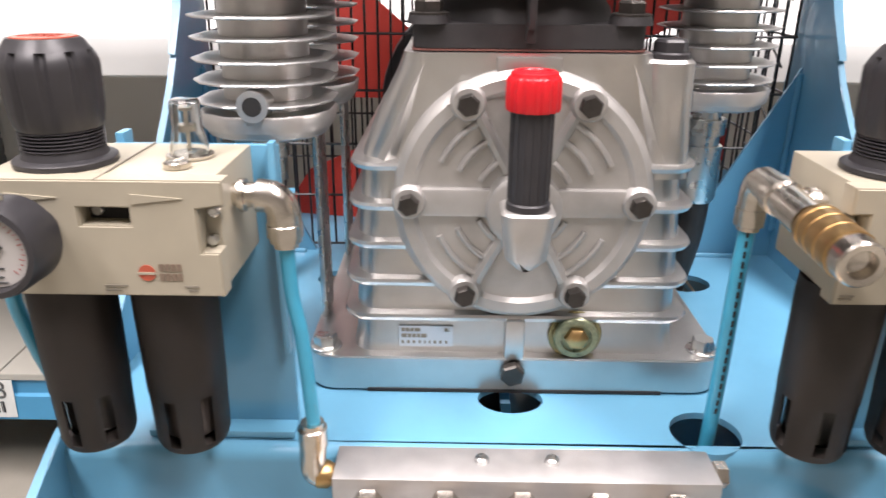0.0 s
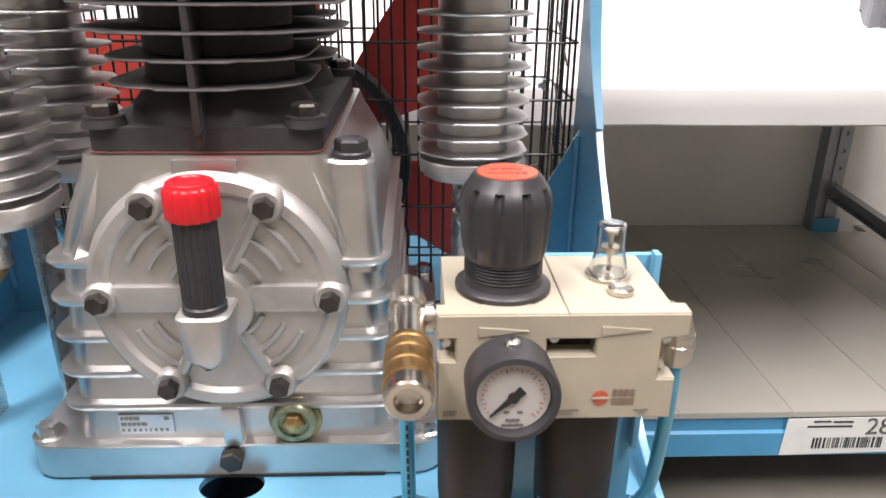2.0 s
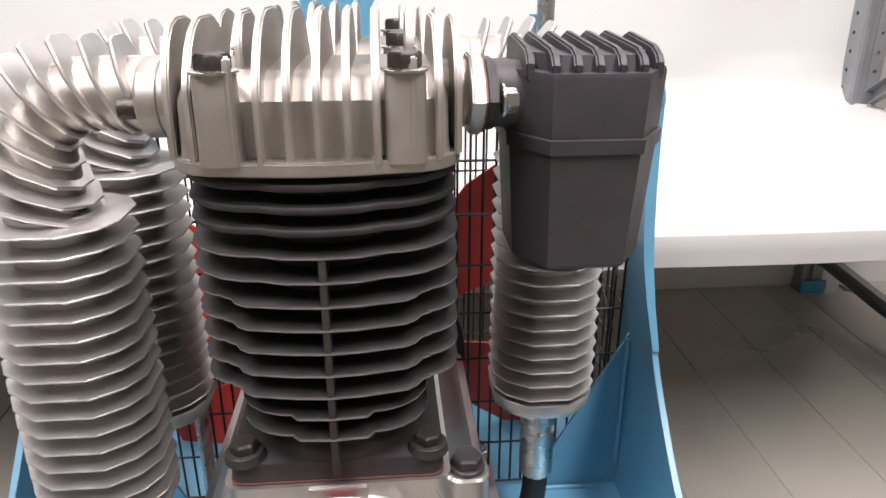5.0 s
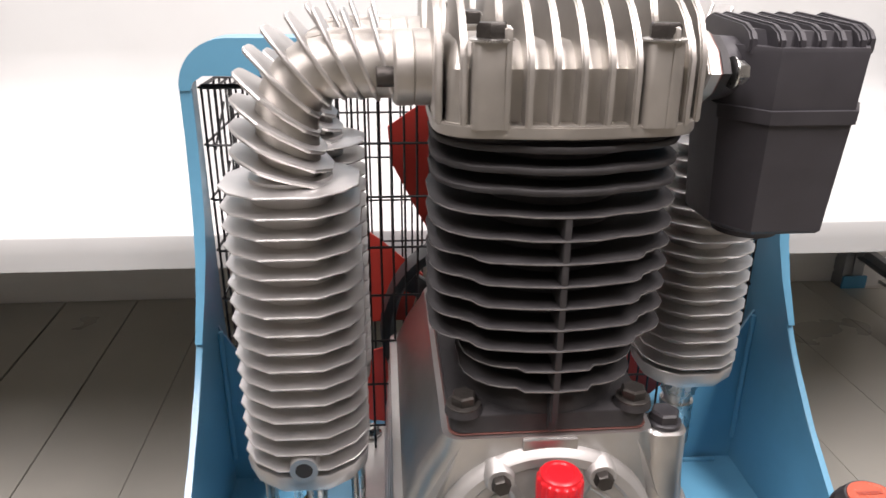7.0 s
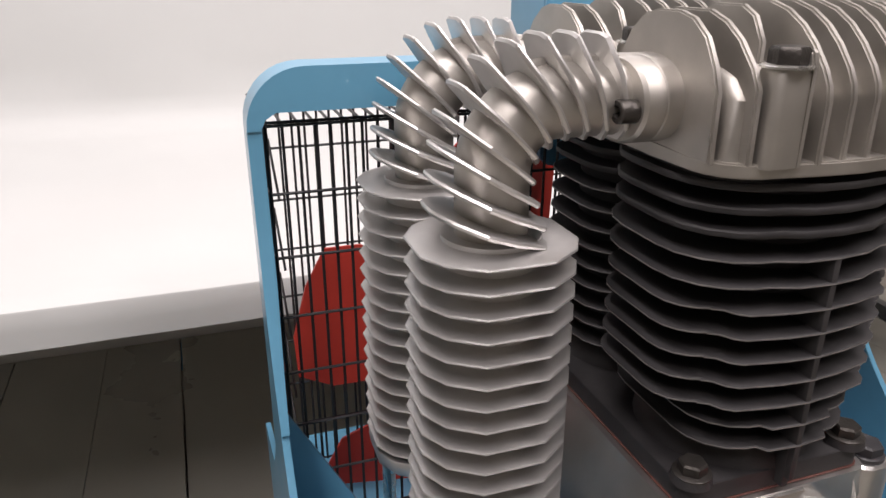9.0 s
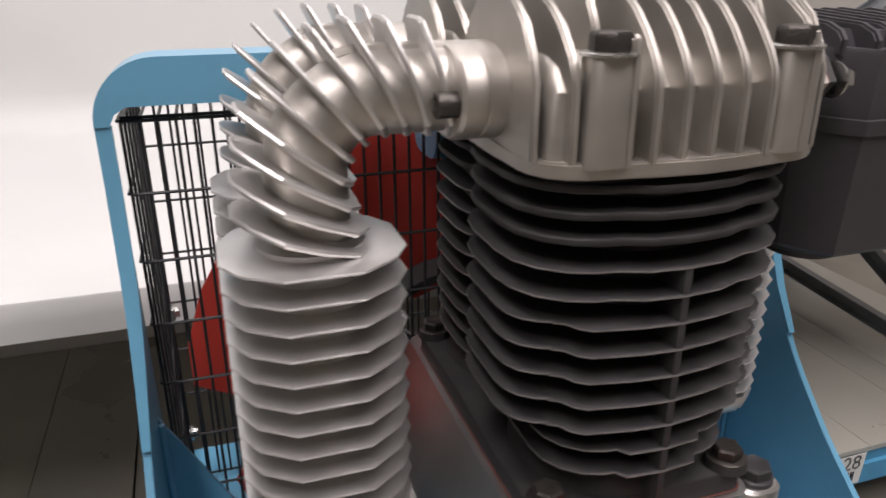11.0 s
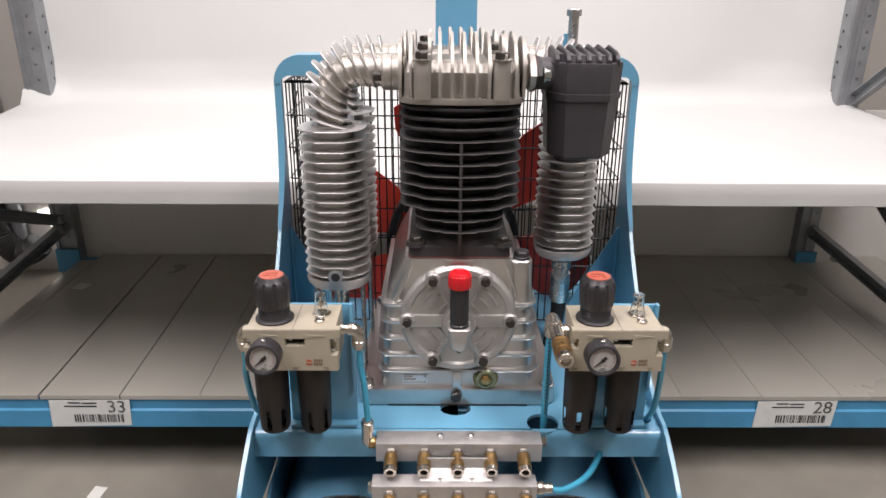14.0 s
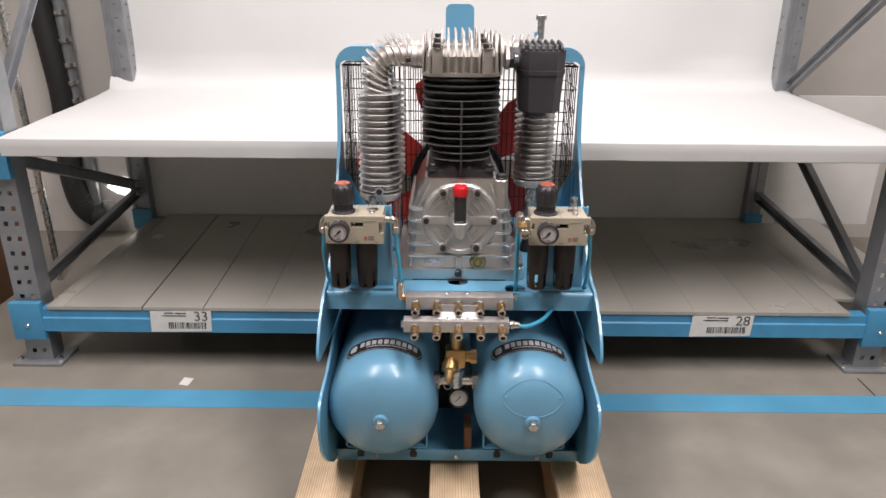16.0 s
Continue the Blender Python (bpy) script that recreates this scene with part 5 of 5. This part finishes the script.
a = elbow_fitting(REG2, (0.295, 0.346, 0.764), 1)
h1 = thing("air_hose", (0.326, 0.402, ZD), "light blue plastic air hose plugged into an elbow fitting", "hose", "air hoses")
part("tube", pipe(curve_points([a, (a[0], a[1], a[2] - 0.02), (0.323, 0.354, 0.69), (0.326, 0.372, 0.63), (0.326, 0.402, 0.588), (0.323, 0.415, 0.57)], 8), 0.0042, 12), HOSE, h1)
a = elbow_fitting(REG1, (-0.108, 0.350, 0.764), 1)
h2 = thing("air_hose", (-0.075, 0.33, 0.62), "light blue plastic air hose between regulator and manifold", "hose", "air hoses")
part("tube", pipe(curve_points([a, (a[0] + 0.001, a[1], a[2] - 0.03), (-0.078, 0.349, 0.68), (-0.0745, 0.3475, 0.625)], 8), 0.0042, 12), HOSE, h2)
a = elbow_fitting(REG1, (-0.208, 0.346, 0.764), -1)
h3 = thing("air_hose", (-0.24, 0.40, ZD), "light blue plastic air hose looping down through the deck", "hose", "air hoses")
part("tube", pipe(curve_points([a, (a[0], a[1], a[2] - 0.02), (-0.236, 0.352, 0.69), (-0.234, 0.372, 0.63), (-0.228, 0.405, 0.588), (-0.224, 0.415, 0.57)], 8), 0.0042, 12), HOSE, h3)
# tee with brass quick coupling on the other regulator
TE = part("tee_fitting", lathe([(0, 0.0065), (0.004, 0.0065), (0.004, 0.009), (0.008, 0.009), (0.008, 0.0072), (0.020, 0.0075)], (0.193, 0.346, 0.764), (-1, 0, 0), 16), NICKEL, REG2, "nickel plated tee fitting")
part("tee_body", lathe([(0, 0.006), (0.003, 0.0088), (0.020, 0.0095), (0.021, 0.0105), (0.030, 0.0105), (0.031, 0.0092), (0.061, 0.0096)], (0.1755, 0.380, 0.7665), (0, -1, -0.06), 18), NICKEL, TE)
CO = part("quick_coupling", lathe([(0, 0.0098), (0.003, 0.0118), (0.006, 0.0118), (0.0065, 0.0112), (0.0085, 0.0118), (0.014, 0.0118), (0.0145, 0.0112), (0.016, 0.0118), (0.024, 0.0118), (0.0245, 0.0112), (0.026, 0.0118), (0.034, 0.0118)], (0.1764, 0.318, 0.7628), (0, -1, -0.06), 24), BRASS, TE, "brass quick coupling")
part("coupling_mouth", lathe([(0, 0.0112), (0.0095, 0.0108), (0.0105, 0.0098), (0.0100, 0.0068), (0.004, 0.0060), (0.003, 0.004)], (0.1767, 0.2845, 0.7607), (0, -1, -0.06), 24), NICKEL, TE)
part("elbow_down", pipe(curve_points([(0.1755, 0.370, 0.766), (0.1750, 0.379, 0.766), (0.1745, 0.3835, 0.760), (0.1745, 0.384, 0.747)], 5), 0.0078, 14), NICKEL, TE)
part("collar", lathe([(0, 0.0085), (0.010, 0.0085), (0.011, 0.0065), (0.013, 0.0065)], (0.1745, 0.384, 0.749), (0, 0, -1), 16), NICKEL, TE)
h4 = thing("air_hose", (0.172, 0.385, ZD), "light blue printed air hose dropping through the round deck hole", "hose", "air hoses")
tb_ = part("tube", pipe(curve_points([(0.1745, 0.384, 0.738), (0.1735, 0.384, 0.70), (0.174, 0.386, 0.64), (0.175, 0.390, 0.585), (0.174, 0.392, 0.55)], 8), 0.0048, 12), HOSE, h4)


hpr = bmesh.new()
for k in range(20):
    z = 0.735 - k * 0.0064
    y = float(np.interp(z, [0.585, 0.64, 0.70, 0.741], [0.390, 0.386, 0.384, 0.384]))
    box(0.1722 + (0.735 - z) * 0.012, 0.1738 + (0.735 - z) * 0.012, y - 0.0052, y - 0.0046, z - 0.0022, z + 0.0018, bm=hpr)
part("print", hpr, INK, tb_)


# ---------------------------------------------------------------- manifold with couplings
MF = thing("air_manifold", (0.05, 0.34, 0.535), "two aluminium distributor bars with ten brass couplings", "manifold")


def bar(x0, x1, y0, y1, z0, z1):
    return part("distributor_bar", box(x0, x1, y0, y1, z0, z1, 0.0012), ALU, MF, "sawn aluminium distributor bar")


B1 = bar(-0.064, 0.166, 0.336, 0.3675, 0.5650, 0.5942)
B2 = bar(-0.067, 0.155, 0.290, 0.316, 0.534, 0.5600)
part("joining_plate", loft([[(x, y + k, z) for y, z in ((0.322, 0.5725), (0.3005, 0.5605), (0.3005, 0.5585), (0.325, 0.5705)) for k in (0,)] for x in (-0.002, 0.095)]), ALU, MF, "galvanised joining plate")
part("joining_plate", box(-0.002, 0.095, 0.3165, 0.3195, 0.535, 0.585, 0.0005), ALU, MF)
for x in (0.025, 0.068):
    part("screw", lathe([(0, 0.0042), (0.003, 0.0042), (0.004, 0.003)], (x, 0.354, 0.5942), (0, 0, 1), 14), STEEL, B1)
    part("screw", lathe([(0, 0.0038), (0.003, 0.0036)], (x, 0.3045, 0.5602), (0, 0, 1), 14), STEEL, B2)


def coupling(x, y, z, parent):
    d = (0, -1, -0.18)
    o = Vector((x, y, z))
    u = Vector(d).normalized()
    c = part("coupling", lathe([(0, 0.0088), (0.006, 0.0088), (0.0068, 0.0075)], o, d, 6), NICKEL, parent, "brass quick coupling with nickel hexagon")
    part("sleeve", lathe([(0, 0.0082), (0.004, 0.0092), (0.006, 0.0086), (0.008, 0.0092), (0.010, 0.0086), (0.012, 0.0092), (0.022, 0.0092)], o + u * 0.0066, d, 20), BRASS, c)
    part("mouth", lathe([(0, 0.0086), (0.007, 0.0086), (0.0078, 0.0078), (0.0074, 0.0050), (0.002, 0.0044)], o + u * 0.0285, d, 20), NICKEL, c)
    # near-black disc paints the shade inside the open mouth
    part("bore", lathe([(0, 0.0045), (0.001, 0.0045)], o + u * 0.0310, d, 14), DARK, c)


for i in range(5):
    coupling(-0.0425 + i * 0.0455, 0.336, 0.5805, MF)
    coupling(-0.0425 + i * 0.0455, 0.290, 0.5470, MF)
part("end_plug", lathe([(0, 0.0085), (0.005, 0.0085), (0.006, 0.007)], (-0.067, 0.303, 0.547), (-1, 0, 0), 6), STEEL, MF)
ef = part("elbow_fitting", lathe([(0, 0.0062), (0.004, 0.0085), (0.010, 0.0085)], (-0.064, 0.3475, 0.5885), (-1, 0, 0), 16), BRASS, MF, "brass elbow fitting")
part("knee", pipe(curve_points([(-0.072, 0.3475, 0.5885), (-0.0755, 0.3475, 0.591), (-0.0765, 0.3475, 0.598), (-0.0755, 0.3475, 0.612)], 5), 0.0080, 14), NICKEL, ef)
part("collar", lathe([(0, 0.0086), (0.012, 0.0088), (0.013, 0.0070), (0.016, 0.0070)], (-0.0755, 0.3475, 0.610), (0, 0, 1), 16), NICKEL, ef)
of = part("outlet_fitting", lathe([(0, 0.007), (0.004, 0.0095), (0.010, 0.0095), (0.011, 0.0075), (0.022, 0.0075)], (0.155, 0.303, 0.547), (1, 0, 0), 16), NICKEL, MF)
part("end_nut", lathe([(0, 0.008), (0.007, 0.008)], (0.166, 0.352, 0.589), (1, 0, 0), 6), NICKEL, MF)
h5 = thing("air_hose", (0.20, 0.31, 0.52), "light blue air hose from the lower bar to the frame", "hose", "air hoses")
part("tube", pipe(curve_points([(0.172, 0.303, 0.547), (0.195, 0.305, 0.543), (0.235, 0.335, 0.548), (0.27, 0.40, 0.56), (0.29, 0.46, 0.57)], 8), 0.0045, 12), HOSE, h5)


# ---------------------------------------------------------------- air tanks
def tank(cx, label, oval):
    cz_, R, ya, yb = 0.352, 0.1215, 0.228, 0.93
    T = thing("air_tank", (cx, 0.55, 0.17), label, "air tank", "air tanks")
    prof = [(0.0, 0.001), (0.001, 0.022), (0.0045, 0.048), (0.0105, 0.072), (0.020, 0.092), (0.034, 0.107), (0.055, 0.1180), (0.080, 0.1215), (0.105, 0.1208), (0.108, 0.1215), (0.60, R), (0.64, 0.117), (0.68, 0.09), (0.70, 0.05), (0.71, 0.001)]
    shell = part("shell", lathe(prof, (cx, ya, cz_), (0, 1, 0), 72), TANK_BLUE, T, "glossy light blue pressure vessel", angle=60)
    bo = part("drain_boss", lathe([(0, 0.017), (0.008, 0.0165), (0.010, 0.014)], (cx, ya + 0.003, cz_ + 0.002), (0, -1, 0), 24), TANK_BLUE, T)
    part("drain_plug", lathe([(0, 0.0108), (0.009, 0.0108), (0.0105, 0.009)], (cx, ya - 0.007, cz_ + 0.002), (0, -1, 0), 6), STEEL, bo, "zinc hexagon drain plug")

    def on_shell(s, w, lift):
        """s: metres back from the apex plane, w: angle from the top in degrees."""
        r = np.interp(s, [p for p, _ in prof], [q for _, q in prof]) + lift
        return Vector((cx + r * math.sin(radians(w)), ya + s, cz_ + r * math.cos(radians(w))))
    # curved emblem plate: black with bars of silver
    def band(s0, s1, w0, w1, lift, n=24, round_ends=True):
        bm = bmesh.new()
        rows2 = []
        for j in range(7):
            f = j / 6
            row = []
            for i in range(n + 1):
                t = -1 + 2 * i / n
                pinch = math.sqrt(max(0.0, 1 - max(0.0, (abs(t) - 0.88) / 0.12) ** 2)) if round_ends and abs(t) > 0.88 else 1
                mid = (s0 + s1) / 2
                s = mid + (f - 0.5) * (s1 - s0) * (0.35 + 0.65 * pinch)
                row.append(bm.verts.new(on_shell(s, w0 + (w1 - w0) * i / n, lift)))
            rows2.append(row)
        for a_, b_ in zip(rows2, rows2[1:]):
            for i in range(n):
                bm.faces.new((a_[i], a_[i + 1], b_[i + 1], b_[i]))
        return bm
    em = part("emblem_rim", band(0.098, 0.148, -43, 43, 0.0008), INK, T, "black curved emblem band")
    part("emblem_line", band(0.1005, 0.1455, -41.5, 41.5, 0.0013), SILVER_PRINT, em)
    part("emblem_field", band(0.1017, 0.1443, -40.8, 40.8, 0.0018), INK, em)
    for k in range(10):
        w = -23 + k * 6.3
        part("letter_bar", band(0.118, 0.1375, w - 2.3, w + 2.3, 0.0024, 4, False), SILVER_PRINT, em)
    part("fine_print", band(0.109, 0.1125, -18, 24, 0.0024, 12, False), SILVER_PRINT, em)
    part("round_mark", band(0.110, 0.136, -37, -29, 0.0024, 6), SILVER_PRINT, em)
    if oval:
        pts = []
        for i in range(49):
            t = 2 * math.pi * i / 48
            dx = 0.064 * math.cos(t) * (1 - 0.10 * math.sin(t))
            dz = 0.055 + 0.040 * math.sin(t) * (1 - 0.30 * abs(math.cos(t)) ** 3)
            rr = math.hypot(dx, dz)
            s = np.interp(rr, [q for _, q in prof[:8]], [p for p, _ in prof[:8]])
            pts.append((cx + dx, ya + s - 0.0002, cz_ + dz))
        part("type_plate_edge", pipe(pts, 0.0011, 6), TANK_BLUE, T, "painted-over lens-shaped type plate")
        for sx in (-1, 1):
            dx, dz = sx * 0.057, 0.055
            s = np.interp(math.hypot(dx, dz), [q for _, q in prof[:8]], [p for p, _ in prof[:8]])
            part("rivet", lathe([(0, 0.003), (0.0015, 0.0022)], (cx + dx, ya + s, cz_ + dz), (0, -1, 0.4), 10), TANK_BLUE, T)
    for y in (0.352, 0.80):
        w = 0.096
        pth = [(-w, 0.268), (-w, 0.20), (-w + 0.006, 0.194), (w - 0.006, 0.194), (w, 0.20), (w, 0.268)]
        lo = []
        for x, z in pth:
            lo.append((x, z))
        bm = bmesh.new()
        th = 0.004
        inn_ = [(-w + th, 0.268), (-w + th, 0.202), (-w + 0.008, 0.198), (w - 0.008, 0.198), (w - th, 0.202), (w - th, 0.268)]
        loft([[(cx + x, yy, z) for x, z in lo + inn_[::-1]] for yy in (y, y + 0.028)], bm)
        sd = part("saddle", bm, BLUE, T, "blue strip steel saddle", angle=20)
        for sx in (-1, 1):
            part("saddle_foot", lathe([(0, 0.016), (0.012, 0.017), (0.0235, 0.013)], (cx + sx * 0.062, y + 0.014, 0.1702), (0, 0, 1), 16), RUBBER, sd)
            part("saddle_bolt", rod((cx + sx * 0.062, y + 0.014, 0.198), (cx + sx * 0.062, y + 0.014, 0.212), 0.004, 8), STEEL, sd)
        part("saddle_pad", box(cx - 0.04, cx + 0.04, y, y + 0.028, 0.198, 0.236, 0.002), BLUE, sd)
    return T


tank(-0.114, "glossy light blue air tank with black emblem band", False)
tank(0.207, "glossy light blue air tank with lens-shaped plate and black emblem band", True)


# ---------------------------------------------------------------- valve group between the tanks
VG = thing("valve_group", (0.045, 0.33, 0.30), "brass pressure valve, tee and gauge between the tanks", "valve")
part("tee_block", box(0.022, 0.066, 0.318, 0.352, 0.430, 0.475, 0.006), BRASS, VG)
part("riser", rod((0.044, 0.335, 0.475), (0.044, 0.318, 0.545), 0.012, 16), BRASS, VG)
part("side_arm", lathe([(0, 0.012), (0.014, 0.012), (0.014, 0.016), (0.026, 0.016)], (0.064, 0.335, 0.452), (1, 0, 0), 8), BRASS, VG)
sv = part("safety_valve", lathe([(0, 0.014), (0.012, 0.014), (0.013, 0.018), (0.030, 0.018), (0.034, 0.012), (0.052, 0.008), (0.060, 0.004)], (0.034, 0.330, 0.450), (-0.08, -0.80, -0.58), 18), BRASS, VG, "brass safety valve")
part("pull_ring", pipe([(0.027 + 0.008 * math.cos(t), 0.281 + 0.003 * math.sin(t), 0.411 + 0.008 * math.sin(t)) for t in [2 * math.pi * k / 16 for k in range(17)]], 0.0009, 6), STEEL, sv)
part("union", lathe([(0, 0.016), (0.010, 0.016), (0.011, 0.0185), (0.024, 0.0185), (0.026, 0.015), (0.055, 0.015)], (0.046, 0.340, 0.430), (0, 0, -1), 18), STEEL, VG, "steel pipe union")
part("cross_pipe", rod((-0.02, 0.345, 0.385), (0.11, 0.345, 0.385), 0.011, 14), STEEL, VG)
for x in (-0.004, 0.082):
    part("nut", lathe([(0, 0.019), (0.014, 0.019)], (x, 0.345, 0.385), (1, 0, 0), 6), STEEL, VG)
gg = part("gauge", lathe([(0, 0.010), (0.008, 0.010), (0.009, 0.0225), (0.026, 0.0230), (0.028, 0.0220), (0.028, 0.0195), (0.0255, 0.0190)], (0.053, 0.365, 0.336), (0, -1, 0.2), 36), BLACK_PLASTIC, VG, "small round pressure gauge")
u_, v_, d_ = basis((0, -1, 0.2))
gc = Vector((0.053, 0.365, 0.336)) + d_ * 0.0258
part("dial", lathe([(0, 0.0192), (0.0004, 0.019)], gc, d_, 32), WHITE_FACE, gg)
rg = Vector((1, 0, 0))
upv = rg.cross(d_) if rg.cross(d_).z > 0 else d_.cross(rg)
e_ = rg * math.cos(radians(225)) + upv * math.sin(radians(225))
part("needle", rod(gc + d_ * 0.001 - e_ * 0.005, gc + d_ * 0.001 + e_ * 0.014, 0.0011, 6, r2=0.0003), INK, gg)
tk = bmesh.new()
for k in range(20):
    aa = radians(225 - 270 * k / 19)
    ee = rg * math.cos(aa) + upv * math.sin(aa)
    rod(gc + d_ * 0.0006 + ee * 0.0135, gc + d_ * 0.0006 + ee * 0.0155, 0.00025, 4, tk)
part("scale", tk, INK, gg)
part("gauge_stem", rod((0.053, 0.362, 0.338), (0.050, 0.345, 0.380), 0.007, 10), BRASS, gg)
# plain near-black box set back between the tanks
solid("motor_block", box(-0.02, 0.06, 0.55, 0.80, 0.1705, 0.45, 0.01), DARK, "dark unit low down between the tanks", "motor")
solid("wood_block", box(0.068, 0.085, 0.36, 0.42, 0.1705, 0.245, 0.002), RUST, "brown block standing between the tanks", "block")

# ---------------------------------------------------------------- rack deck panels (last)
fronts = [-1.214, -0.957, -0.760, -0.565, -0.376] + [-0.172 + 0.2 * i for i in range(8)] + [1.326]
backs = [-1.214, -0.993, -0.792, -0.580, -0.399] + fronts[5:]
dk = thing("shelf_deck", (0.05, 1.5, 0.212), "dark grey steel shelf panels on the lower rack level", "shelf deck")
for i in range(len(fronts) - 1):
    gap = (0.0050, 0.0026, 0.0008, 0.0042)[i] if i < 4 else 0.0003
    plan = [(fronts[i] + 0.0003, 1.031), (fronts[i + 1] - gap, 1.031), (backs[i + 1] - gap, 1.980), (backs[i] + 0.0003, 1.980)]
    part("panel", sheet(plan, [], lambda a, b, c: (a, b, 0.2120 + c), 0.012, 0.0008), DECK, dk)
part("panel", box(-1.270, -1.2145, 1.031, 1.919, 0.2120, 0.2240, 0.0008), DECK, dk)
# the deck runs on past the shared upright
part("panel", box(1.3265, 1.4880, 1.140, 1.919, 0.2120, 0.2240, 0.0008), DECK, dk)
part("panel", box(1.4885, 1.66, 1.031, 1.980, 0.2120, 0.2240, 0.0008), DECK, dk)
